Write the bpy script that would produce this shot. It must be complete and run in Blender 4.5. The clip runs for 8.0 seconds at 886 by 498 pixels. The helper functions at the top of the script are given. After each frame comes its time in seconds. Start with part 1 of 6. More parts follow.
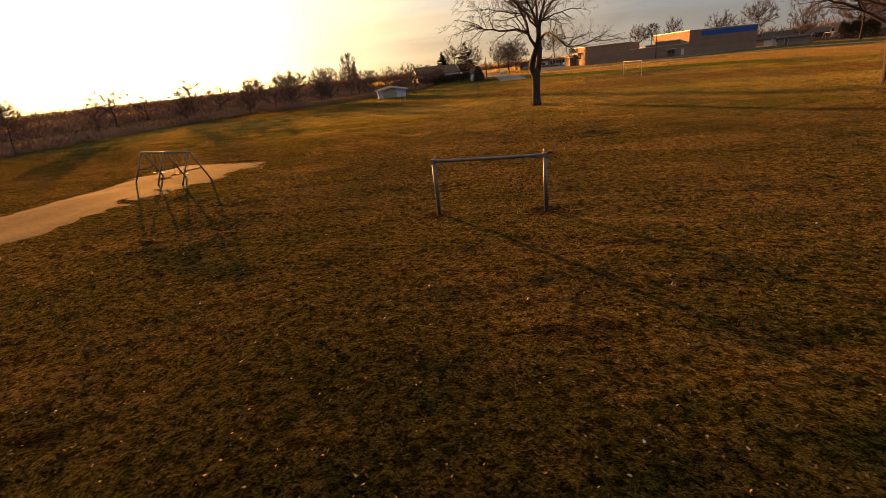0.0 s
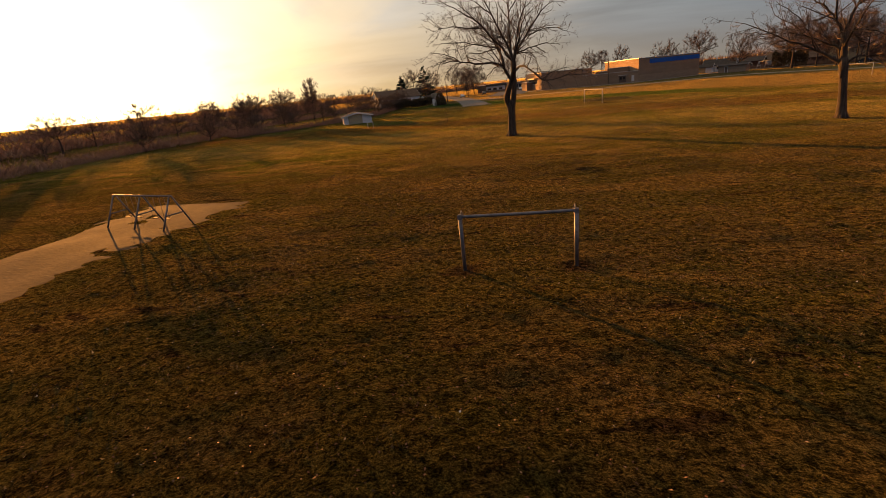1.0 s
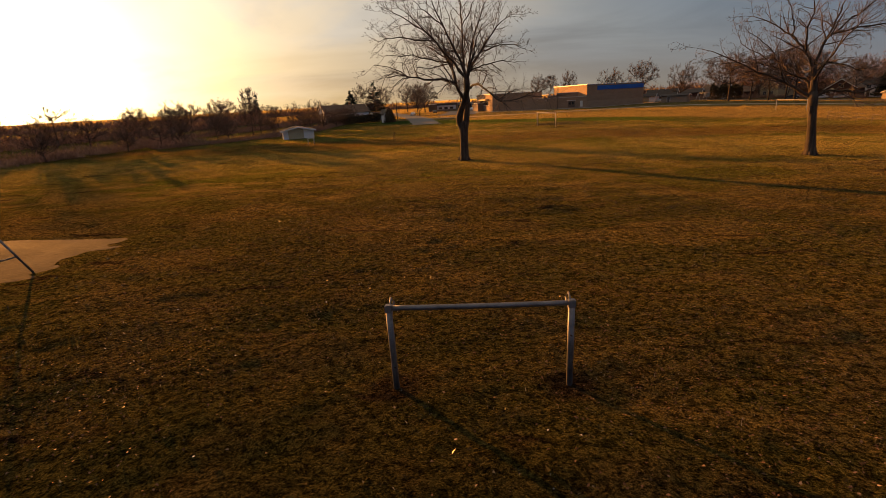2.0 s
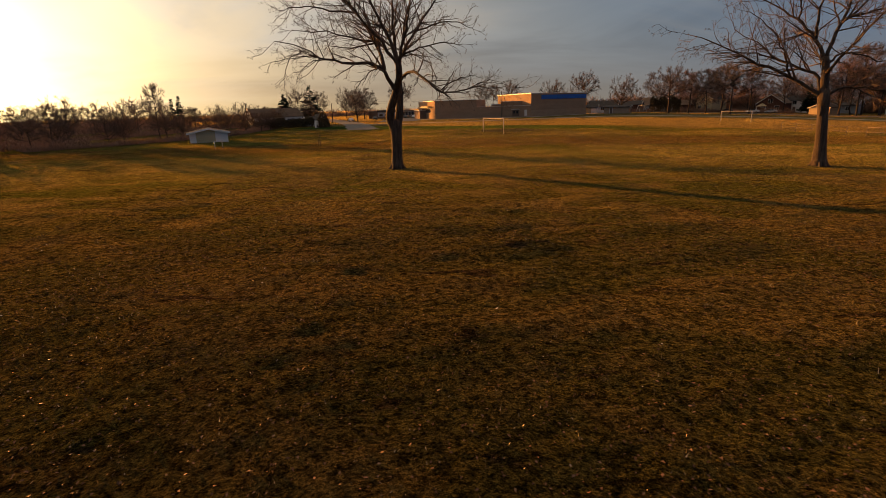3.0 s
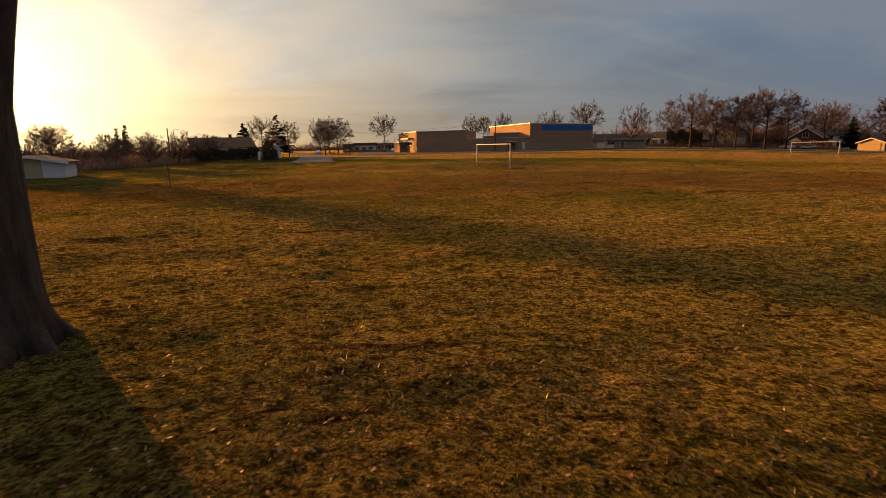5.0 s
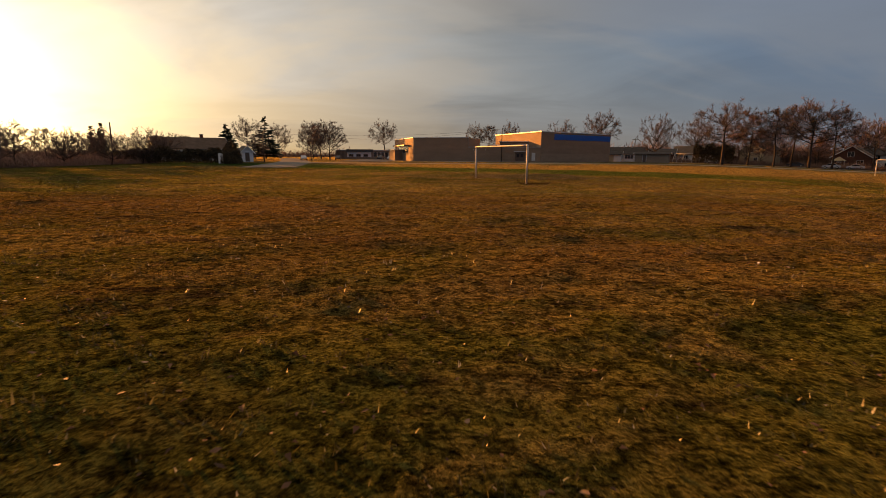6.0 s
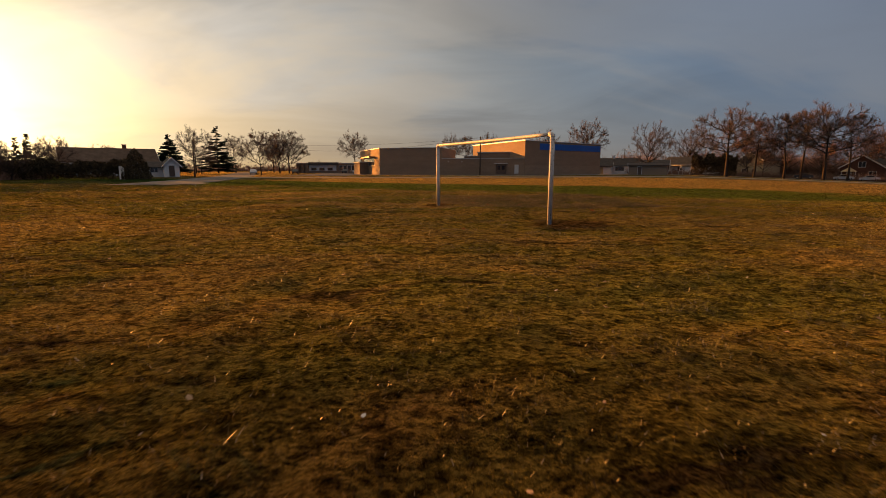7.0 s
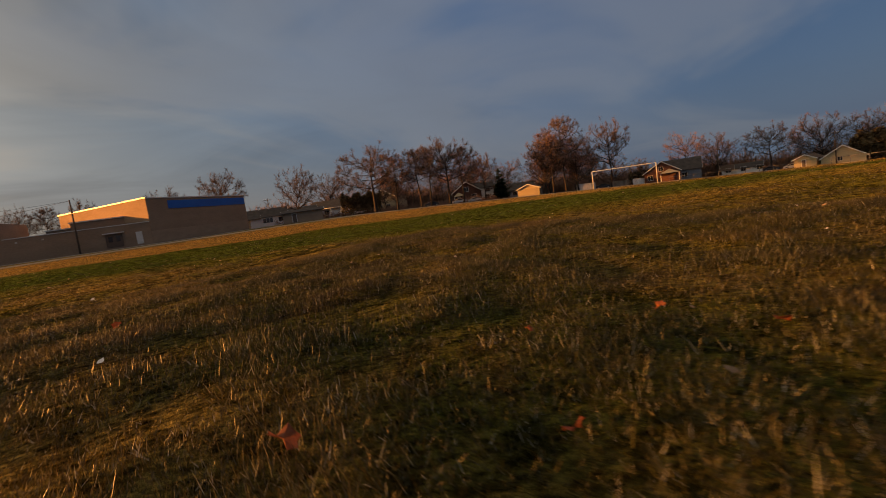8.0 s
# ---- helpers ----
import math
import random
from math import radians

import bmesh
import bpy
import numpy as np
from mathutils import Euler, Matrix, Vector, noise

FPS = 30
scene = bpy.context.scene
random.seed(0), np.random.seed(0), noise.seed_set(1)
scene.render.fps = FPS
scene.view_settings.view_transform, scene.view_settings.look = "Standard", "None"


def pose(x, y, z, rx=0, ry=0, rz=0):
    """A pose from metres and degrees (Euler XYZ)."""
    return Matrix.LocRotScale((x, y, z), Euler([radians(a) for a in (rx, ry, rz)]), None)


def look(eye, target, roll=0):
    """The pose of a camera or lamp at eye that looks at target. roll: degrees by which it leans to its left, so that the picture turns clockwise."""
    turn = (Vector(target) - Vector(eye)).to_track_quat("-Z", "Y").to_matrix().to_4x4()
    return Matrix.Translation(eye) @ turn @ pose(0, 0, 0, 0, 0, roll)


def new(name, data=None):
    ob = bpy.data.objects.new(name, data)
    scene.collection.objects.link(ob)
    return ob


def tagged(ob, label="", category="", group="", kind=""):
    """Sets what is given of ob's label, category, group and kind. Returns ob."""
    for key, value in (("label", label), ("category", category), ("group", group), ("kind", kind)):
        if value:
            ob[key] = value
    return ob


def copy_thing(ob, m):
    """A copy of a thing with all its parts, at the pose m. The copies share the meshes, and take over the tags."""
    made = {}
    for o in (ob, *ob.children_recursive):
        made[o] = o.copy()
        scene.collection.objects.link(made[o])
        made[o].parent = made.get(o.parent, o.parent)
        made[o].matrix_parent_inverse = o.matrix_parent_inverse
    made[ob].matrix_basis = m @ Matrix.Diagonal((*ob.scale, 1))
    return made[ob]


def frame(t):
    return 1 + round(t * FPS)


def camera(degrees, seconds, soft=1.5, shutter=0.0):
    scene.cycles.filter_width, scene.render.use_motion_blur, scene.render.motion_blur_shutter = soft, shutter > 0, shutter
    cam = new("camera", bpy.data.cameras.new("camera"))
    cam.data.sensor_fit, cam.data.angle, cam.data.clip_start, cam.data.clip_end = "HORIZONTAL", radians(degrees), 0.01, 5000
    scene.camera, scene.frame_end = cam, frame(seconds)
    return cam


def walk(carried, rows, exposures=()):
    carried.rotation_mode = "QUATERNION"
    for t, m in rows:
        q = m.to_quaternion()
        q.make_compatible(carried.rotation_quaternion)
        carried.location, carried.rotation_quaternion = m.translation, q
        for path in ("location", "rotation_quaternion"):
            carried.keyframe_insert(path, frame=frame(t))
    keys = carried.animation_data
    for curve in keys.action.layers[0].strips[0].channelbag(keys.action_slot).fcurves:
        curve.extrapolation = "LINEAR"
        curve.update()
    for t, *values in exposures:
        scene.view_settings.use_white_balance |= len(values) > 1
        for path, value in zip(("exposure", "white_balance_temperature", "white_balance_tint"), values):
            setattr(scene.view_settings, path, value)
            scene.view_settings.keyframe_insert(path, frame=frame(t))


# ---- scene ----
# ---- camera and its flight ----
cam = camera(84.3, 8.0, soft=0.6, shutter=0.03)


def flown(x, y, z, yaw, pitch, roll):
    return pose(x, y, z, 0, 0, yaw) @ pose(0, 0, 0, 90 + pitch) @ pose(0, 0, 0, 0, 0, roll)


PATH = [
    (0.0, -1.955, -82.278, 4.835, 19.46, -20.14, -6.28),
    (0.5, -3.410, -82.927, 5.686, 17.00, -19.37, -6.49),
    (1.0, -4.379, -81.802, 6.065, 14.14, -18.40, -5.94),
    (1.5, -5.062, -79.355, 6.168, 11.22, -17.44, -4.51),
    (3.0, -5.137, -64.756, 4.592, 1.02, -16.17, -1.91),
    (3.5, -4.753, -58.273, 3.639, -0.68, -15.09, -1.71),
    (4.0, -4.379, -49.986, 3.061, -0.74, -13.79, -1.72),
    (4.5, -4.110, -40.983, 2.884, -0.72, -12.74, -1.80),
    (6.0, -1.455, -12.910, 1.756, -0.21, -10.83, 0.32),
    (6.5, -0.497, -3.731, 1.621, -0.93, -9.91, 0.30),
    (7.0, 0.501, 6.195, 1.483, -2.72, -9.26, -0.00),
    (7.3, 1.069, 12.276, 1.245, -8.08, -8.46, -0.83),
    (7.5, 1.365, 16.283, 1.159, -13.96, -7.81, -2.12),
    (7.6, 1.494, 18.333, 1.034, -18.34, -7.56, -2.78),
    (7.8, 1.844, 22.115, 0.914, -29.51, -6.97, -5.02),
    (8.0, 2.183, 25.898, 0.738, -43.57, -5.80, -8.08),
]
walk(cam, [(row[0], flown(*row[1:])) for row in PATH], [(0.0, 0.58, 7300, 13), (0.5, 0.38, 7300, 13), (1.5, 0.28, 7300, 13), (3.0, 0.11, 7300, 13), (4.5, 0.26, 7300, 13), (6.0, 0.18, 7300, 13), (7.0, 0.15, 7300, 13), (7.5, 0.04, 7300, 13), (8.0, 0.05, 7300, 13)])

# ---- light ----
SUN_AZ, SUN_EL = radians(47), radians(5.4)          # azimuth turned from +y towards -x
SUN_DIR = Vector((-math.sin(SUN_AZ) * math.cos(SUN_EL), math.cos(SUN_AZ) * math.cos(SUN_EL), math.sin(SUN_EL)))
sun_data = bpy.data.lights.new("sun", "SUN")
sun_data.energy, sun_data.angle, sun_data.color = 10.0, radians(0.55), (1.0, 0.385, 0.075)
sun = new("sun", sun_data)
sun.matrix_basis = look(SUN_DIR * 60, (0, 0, 0))


def world_sky():
    w = bpy.data.worlds.new("evening_sky")
    scene.world = w
    w.use_nodes = True
    nt = w.node_tree
    nt.nodes.clear()
    add = nt.nodes.new

    def link(a, b):
        nt.links.new(a, b)

    def math_node(op, a, b=None, clamp=False):
        n = add("ShaderNodeMath")
        n.operation, n.use_clamp = op, clamp
        for i, v in enumerate((a, b)):
            if v is None:
                continue
            if isinstance(v, (int, float)):
                n.inputs[i].default_value = v
            else:
                link(v, n.inputs[i])
        return n.outputs[0]

    def scaled(color, factor):
        n = add("ShaderNodeVectorMath")
        n.operation = "SCALE"
        if isinstance(color, tuple):
            n.inputs[0].default_value = color
        else:
            link(color, n.inputs[0])
        if isinstance(factor, (int, float)):
            n.inputs["Scale"].default_value = factor
        else:
            link(factor, n.inputs["Scale"])
        return n.outputs[0]

    def plus(a, b):
        n = add("ShaderNodeVectorMath")
        n.operation = "ADD"
        link(a, n.inputs[0])
        link(b, n.inputs[1])
        return n.outputs[0]

    def mixed(f, a, b):
        n = add("ShaderNodeMix")
        n.data_type = "RGBA"
        link(f, n.inputs[0])
        for i, v in ((6, a), (7, b)):
            if isinstance(v, tuple):
                n.inputs[i].default_value = (*v, 1)
            else:
                link(v, n.inputs[i])
        return n.outputs[2]

    tc = add("ShaderNodeTexCoord").outputs["Generated"]
    sky = add("ShaderNodeTexSky")
    sky.sky_type, sky.sun_disc = "NISHITA", False
    sky.sun_elevation, sky.sun_rotation = SUN_EL, -SUN_AZ
    sky.air_density, sky.dust_density = 1.0, 1.5
    dot = add("ShaderNodeVectorMath")
    dot.operation = "DOT_PRODUCT"
    link(tc, dot.inputs[0])
    dot.inputs[1].default_value = SUN_DIR
    d = math_node("MAXIMUM", dot.outputs["Value"], 0.0)
    sep = add("ShaderNodeSeparateXYZ")
    link(tc, sep.inputs[0])
    el = math_node("MAXIMUM", sep.outputs["Z"], 0.0)
    # the plane of the cloud deck, met by the view line
    den = math_node("ADD", el, 0.20)
    flat = add("ShaderNodeCombineXYZ")
    link(math_node("DIVIDE", sep.outputs["X"], den), flat.inputs[0])
    link(math_node("DIVIDE", sep.outputs["Y"], den), flat.inputs[1])
    turn = add("ShaderNodeMapping")
    turn.inputs["Rotation"].default_value = (0, 0, radians(32))
    turn.inputs["Location"].default_value = (4.7, -2.3, 0)
    turn.inputs["Scale"].default_value = (0.62, 0.92, 1)
    link(flat.outputs[0], turn.inputs[0])

    def cloud(scale, detail, lo, hi, dist):
        n = add("ShaderNodeTexNoise")
        n.inputs["Scale"].default_value, n.inputs["Detail"].default_value = scale, detail
        n.inputs["Roughness"].default_value, n.inputs["Distortion"].default_value = 0.55, dist
        link(turn.outputs[0], n.inputs["Vector"])
        r = add("ShaderNodeMapRange")
        r.interpolation_type = "SMOOTHSTEP"
        r.inputs["From Min"].default_value, r.inputs["From Max"].default_value = lo, hi
        link(n.outputs[0], r.inputs[0])
        return r.outputs[0]

    wide = math_node("POWER", d, 2.4)
    deck = math_node("ADD", math_node("MULTIPLY", cloud(0.42, 4, 0.36, 0.64, 0.8), math_node("ADD", math_node("MULTIPLY", wide, 0.9), 0.40)), math_node("MULTIPLY", math_node("POWER", d, 2.0), 0.75), True)
    wisps = math_node("MULTIPLY", cloud(0.62, 5, 0.46, 0.63, 1.0), math_node("ADD", math_node("MULTIPLY", wide, 0.5), 0.65))
    near = math_node("POWER", d, 4.5)
    side = add("ShaderNodeMapRange")
    side.interpolation_type = "SMOOTHSTEP"
    side.inputs["From Min"].default_value, side.inputs["From Max"].default_value = -0.65, 0.55
    link(dot.outputs["Value"], side.inputs[0])
    side = side.outputs[0]
    blue = mixed(el, mixed(side, (0.040, 0.121, 0.305), (0.076, 0.136, 0.232)), mixed(side, (0.020, 0.081, 0.290), (0.041, 0.092, 0.245)))
    base = plus(scaled(sky.outputs[0], 0.024), scaled(blue, math_node("ADD", math_node("MULTIPLY", side, 0.52), 0.60)))
    grey = mixed(wide, mixed(side, (0.024, 0.062, 0.140), (0.092, 0.132, 0.172)), (0.50, 0.495, 0.47))
    folds = cloud(0.95, 5, 0.34, 0.68, 0.7)
    grey = scaled(grey, math_node("ADD", math_node("MULTIPLY", folds, 0.75), 0.62))
    body = mixed(math_node("MULTIPLY", deck, math_node("ADD", math_node("MULTIPLY", side, 0.65), 0.25)), base, grey)
    lit = mixed(near, (0.248, 0.264, 0.285), (1.0, 0.84, 0.58))
    body = mixed(math_node("MULTIPLY", wisps, math_node("ADD", math_node("MULTIPLY", side, 0.05), 0.54)), body, lit)
    low = math_node("POWER", math_node("SUBTRACT", 1.0, el, True), 11.0)
    rim = mixed(near, mixed(side, (0.092, 0.132, 0.182), (0.228, 0.200, 0.152)), (0.85, 0.56, 0.19))
    body = mixed(math_node("MULTIPLY", low, 0.72), body, rim)
    # the glow round the sun, thicker in the haze towards the horizon
    haze = math_node("MAXIMUM", math_node("SUBTRACT", 1.45, math_node("MULTIPLY", el, 3.2)), 0.3)
    for power, colour, amount in ((420.0, (1.0, 0.9, 0.62), 9.0), (52.0, (1.0, 0.78, 0.38), 2.1), (14.0, (1.0, 0.72, 0.34), 0.42)):
        body = plus(body, scaled(colour, math_node("MULTIPLY", math_node("MULTIPLY", math_node("POWER", d, power), amount), haze)))
    # warm fill overhead, out of view, added to brighten the shaded sides
    high = add("ShaderNodeMapRange")
    high.interpolation_type = "SMOOTHSTEP"
    for key, value in (("From Min", 0.40), ("From Max", 0.95), ("To Min", 0.0), ("To Max", 1.0)):
        high.inputs[key].default_value = value
    link(el, high.inputs[0])
    body = mixed(high.outputs[0], body, (0.43, 0.355, 0.275))
    bg = add("ShaderNodeBackground")
    bg.inputs["Strength"].default_value = 1.0
    link(body, bg.inputs["Color"])
    out = add("ShaderNodeOutputWorld")
    link(bg.outputs[0], out.inputs[0])


world_sky()

# ---- materials ----


def surface(name, colors, scale=1.0, rough=0.8, bump=0.0, bump_scale=20.0, spec=0.3, metal=0.0, island=0.0, each=0.0,
            stretch=(1, 1, 1), grain=0.35, translucent=0.0, spots=None):
    """A procedural surface: colours mixed by noise at two scales, grain, relief; island / each: brightness varied piece by piece."""
    m = bpy.data.materials.new(name)
    m.use_nodes = True
    nt = m.node_tree
    bsdf = nt.nodes["Principled BSDF"]
    tc = nt.nodes.new("ShaderNodeTexCoord")
    mp = nt.nodes.new("ShaderNodeMapping")
    mp.inputs["Scale"].default_value = stretch
    nt.links.new(tc.outputs["Object"], mp.inputs[0])

    def tex(s, detail, distortion=0.0):
        n = nt.nodes.new("ShaderNodeTexNoise")
        n.inputs["Scale"].default_value, n.inputs["Detail"].default_value = s, detail
        n.inputs["Distortion"].default_value = distortion
        nt.links.new(mp.outputs[0], n.inputs["Vector"])
        return n.outputs[0]

    big, small = tex(scale, 4, 0.3), tex(scale * 9, 5)
    mix = nt.nodes.new("ShaderNodeMix")
    mix.inputs[0].default_value = grain
    nt.links.new(big, mix.inputs[2])
    nt.links.new(small, mix.inputs[3])
    ramp = nt.nodes.new("ShaderNodeValToRGB")
    ramp.color_ramp.elements[0].position, ramp.color_ramp.elements[1].position = 0.34, 0.66
    ramp.color_ramp.elements[0].color = (*colors[0], 1)
    ramp.color_ramp.elements[1].color = (*colors[-1], 1)
    for i, c in enumerate(colors[1:-1]):
        ramp.color_ramp.elements.new(0.34 + 0.32 * (i + 1) / (len(colors) - 1)).color = (*c, 1)
    nt.links.new(mix.outputs[0], ramp.inputs[0])
    color = ramp.outputs[0]
    if spots:
        at, tint, s = spots
        r = nt.nodes.new("ShaderNodeMapRange")
        r.inputs["From Min"].default_value, r.inputs["From Max"].default_value = at, at + 0.03
        nt.links.new(tex(s, 6, 0.4), r.inputs[0])
        sm = nt.nodes.new("ShaderNodeMix")
        sm.data_type = "RGBA"
        nt.links.new(r.outputs[0], sm.inputs[0])
        nt.links.new(color, sm.inputs[6])
        sm.inputs[7].default_value = (*tint, 1)
        color = sm.outputs[2]
    vary = island or each
    if vary:
        src = nt.nodes.new("ShaderNodeNewGeometry").outputs["Random Per Island"] if island else nt.nodes.new("ShaderNodeObjectInfo").outputs["Random"]
        r = nt.nodes.new("ShaderNodeMapRange")
        r.inputs["To Min"].default_value, r.inputs["To Max"].default_value = 1 - vary, 1 + vary
        nt.links.new(src, r.inputs[0])
        sc = nt.nodes.new("ShaderNodeVectorMath")
        sc.operation = "SCALE"
        nt.links.new(color, sc.inputs[0])
        nt.links.new(r.outputs[0], sc.inputs["Scale"])
        color = sc.outputs[0]
    nt.links.new(color, bsdf.inputs["Base Color"])
    bsdf.inputs["Roughness"].default_value, bsdf.inputs["Metallic"].default_value = rough, metal
    bsdf.inputs["Specular IOR Level"].default_value = spec
    if bump:
        b = nt.nodes.new("ShaderNodeBump")
        b.inputs["Strength"].default_value, b.inputs["Distance"].default_value = min(1.0, bump), 0.02 * max(1.0, bump)
        nt.links.new(tex(bump_scale, 6), b.inputs["Height"])
        nt.links.new(b.outputs[0], bsdf.inputs["Normal"])
    if translucent:
        tr = nt.nodes.new("ShaderNodeBsdfTranslucent")
        nt.links.new(color, tr.inputs["Color"])
        ms = nt.nodes.new("ShaderNodeMixShader")
        ms.inputs[0].default_value = translucent
        nt.links.new(bsdf.outputs[0], ms.inputs[1])
        nt.links.new(tr.outputs[0], ms.inputs[2])
        nt.links.new(ms.outputs[0], nt.nodes["Material Output"].inputs[0])
    return m


def glass(name, tint):
    m = bpy.data.materials.new(name)
    m.use_nodes = True
    b = m.node_tree.nodes["Principled BSDF"]
    b.inputs["Base Color"].default_value = (*tint, 1)
    b.inputs["Roughness"].default_value, b.inputs["Specular IOR Level"].default_value = 0.06, 0.7
    return m


GREEN, OLIVE, STRAW, DIRT = (0.050, 0.082, 0.012), (0.108, 0.094, 0.020), (0.206, 0.150, 0.050), (0.094, 0.060, 0.028)


def field_material(name, blades):
    """The turf: green, olive and straw patches at several scales; the same patches for the soil sheet and for the blades."""
    m = bpy.data.materials.new(name)
    m.use_nodes = True
    nt = m.node_tree
    bsdf = nt.nodes["Principled BSDF"]
    pos = nt.nodes.new("ShaderNodeTexCoord").outputs["Object"]

    def tex(s, detail, rough=0.5, dist=0.0):
        n = nt.nodes.new("ShaderNodeTexNoise")
        n.inputs["Scale"].default_value, n.inputs["Detail"].default_value = s, detail
        n.inputs["Roughness"].default_value, n.inputs["Distortion"].default_value = rough, dist
        nt.links.new(pos, n.inputs["Vector"])
        return n.outputs[0]

    def mapped(v, lo, hi, a=0.0, b=1.0):
        r = nt.nodes.new("ShaderNodeMapRange")
        r.interpolation_type = "SMOOTHSTEP"
        for k, q in (("From Min", lo), ("From Max", hi), ("To Min", a), ("To Max", b)):
            r.inputs[k].default_value = q
        nt.links.new(v, r.inputs[0])
        return r.outputs[0]

    def mixed(f, a, b):
        n = nt.nodes.new("ShaderNodeMix")
        n.data_type = "RGBA"
        nt.links.new(f, n.inputs[0])
        for i, v in ((6, a), (7, b)):
            if isinstance(v, tuple):
                n.inputs[i].default_value = (*v, 1)
            else:
                nt.links.new(v, n.inputs[i])
        return n.outputs[2]

    c = mixed(mapped(tex(0.045, 3, 0.5, 0.8), 0.42, 0.62, 0.0, 0.75), OLIVE, GREEN)
    c = mixed(mapped(tex(0.16, 4, 0.6, 1.0), 0.46, 0.62, 0.0, 0.8), c, STRAW)
    # a greener belt across the pitch, then drier grass up to the school
    across = nt.nodes.new("ShaderNodeVectorMath")
    across.operation = "DOT_PRODUCT"
    nt.links.new(pos, across.inputs[0])
    across.inputs[1].default_value = (0.7, 1.0, 0.0)
    sway = nt.nodes.new("ShaderNodeMath")
    sway.operation = "MULTIPLY_ADD"
    nt.links.new(tex(0.06, 3), sway.inputs[0])
    sway.inputs[1].default_value = 10.0
    nt.links.new(across.outputs["Value"], sway.inputs[2])
    split = nt.nodes.new("ShaderNodeSeparateXYZ")
    nt.links.new(pos, split.inputs[0])
    belt = nt.nodes.new("ShaderNodeMath")
    belt.operation = "MULTIPLY"
    nt.links.new(mapped(sway.outputs[0], 42, 50, 0.0, 0.92), belt.inputs[0])
    nt.links.new(mapped(split.outputs["X"], 22, 36, 1.0, 0.15), belt.inputs[1])
    c = mixed(mapped(tex(0.9, 5, 0.65, 0.5), 0.50, 0.68, 0.0, 0.65), c, DIRT)
    c = mixed(mapped(tex(5.0, 4, 0.6), 0.42, 0.66, 0.0, 0.5), c, STRAW if blades else OLIVE)
    stretched = nt.nodes.new("ShaderNodeMapping")
    stretched.inputs["Rotation"].default_value = (0, 0, radians(-12))
    stretched.inputs["Scale"].default_value = (0.55, 1.2, 1.0)
    nt.links.new(pos, stretched.inputs[0])
    lush = nt.nodes.new("ShaderNodeTexNoise")
    lush.inputs["Scale"].default_value, lush.inputs["Detail"].default_value = 0.24, 5
    lush.inputs["Roughness"].default_value, lush.inputs["Distortion"].default_value = 0.6, 0.8
    nt.links.new(stretched.outputs[0], lush.inputs["Vector"])
    c = mixed(mapped(lush.outputs[0], 0.50, 0.62, 0.0, 0.60), c, (0.072, 0.084, 0.016))
    c = mixed(mapped(lush.outputs[0], 0.46, 0.36, 0.0, 0.55), c, (0.236, 0.170, 0.052))
    # bands of sunlit gold and one of dimmer brown, put into the grass colour
    for a0, a1, b0, b1, much, tint in ((-34.0, -25.0, -14.0, -7.0, 0.55, (0.245, 0.192, 0.055)), (-10.0, -3.0, 6.0, 12.0, 0.66, (0.108, 0.062, 0.022)), (8.0, 13.0, 18.0, 23.0, 0.22, (0.27, 0.195, 0.056))):
        band = nt.nodes.new("ShaderNodeMath")
        band.operation = "MULTIPLY"
        nt.links.new(mapped(split.outputs["Y"], a0, a1, 0.0, much), band.inputs[0])
        nt.links.new(mapped(split.outputs["Y"], b0, b1, 1.0, 0.0), band.inputs[1])
        patch = nt.nodes.new("ShaderNodeMath")
        patch.operation = "MULTIPLY"
        nt.links.new(band.outputs[0], patch.inputs[0])
        nt.links.new(mapped(tex(0.13, 4, 0.6, 0.8), 0.36, 0.6, 0.35, 1.0), patch.inputs[1])
        c = mixed(patch.outputs[0], c, tint)
    # turf darker and browner towards the low-y end
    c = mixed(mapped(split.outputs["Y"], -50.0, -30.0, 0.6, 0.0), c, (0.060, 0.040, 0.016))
    # bare earth scuffs, long across the pitch
    worn = nt.nodes.new("ShaderNodeMapping")
    worn.inputs["Rotation"].default_value = (0, 0, radians(8))
    worn.inputs["Scale"].default_value = (0.42, 1.5, 1.0)
    nt.links.new(pos, worn.inputs[0])
    scuff = nt.nodes.new("ShaderNodeTexNoise")
    scuff.inputs["Scale"].default_value, scuff.inputs["Detail"].default_value = 0.55, 5
    scuff.inputs["Roughness"].default_value, scuff.inputs["Distortion"].default_value = 0.62, 0.6
    nt.links.new(worn.outputs[0], scuff.inputs["Vector"])
    c = mixed(mapped(scuff.outputs[0], 0.615, 0.66, 0.0, 0.8), c, (0.030, 0.019, 0.012))
    # a greener patch beside the goal, its colour darkened to mimic shade
    off = nt.nodes.new("ShaderNodeVectorMath")
    off.operation = "DISTANCE"
    nt.links.new(pos, off.inputs[0])
    off.inputs[1].default_value = (5.0, 26.0, 0.0)
    c = mixed(mapped(off.outputs["Value"], 6.0, 15.0, 0.38, 0.0), c, (0.046, 0.050, 0.014))
    # trodden earth at the feet of the goal posts
    for px, py, r in ((4.75, 19.75, 1.7), (1.3, 26.6, 0.9), (-3.8, -66.1, 0.8), (-7.6, -66.3, 0.8)):
        near = nt.nodes.new("ShaderNodeVectorMath")
        near.operation = "DISTANCE"
        nt.links.new(pos, near.inputs[0])
        near.inputs[1].default_value = (px, py, 0.0)
        rough_edge = nt.nodes.new("ShaderNodeMath")
        rough_edge.operation = "MULTIPLY_ADD"
        nt.links.new(tex(1.8, 4, 0.6), rough_edge.inputs[0])
        rough_edge.inputs[1].default_value = r * 0.8
        nt.links.new(near.outputs["Value"], rough_edge.inputs[2])
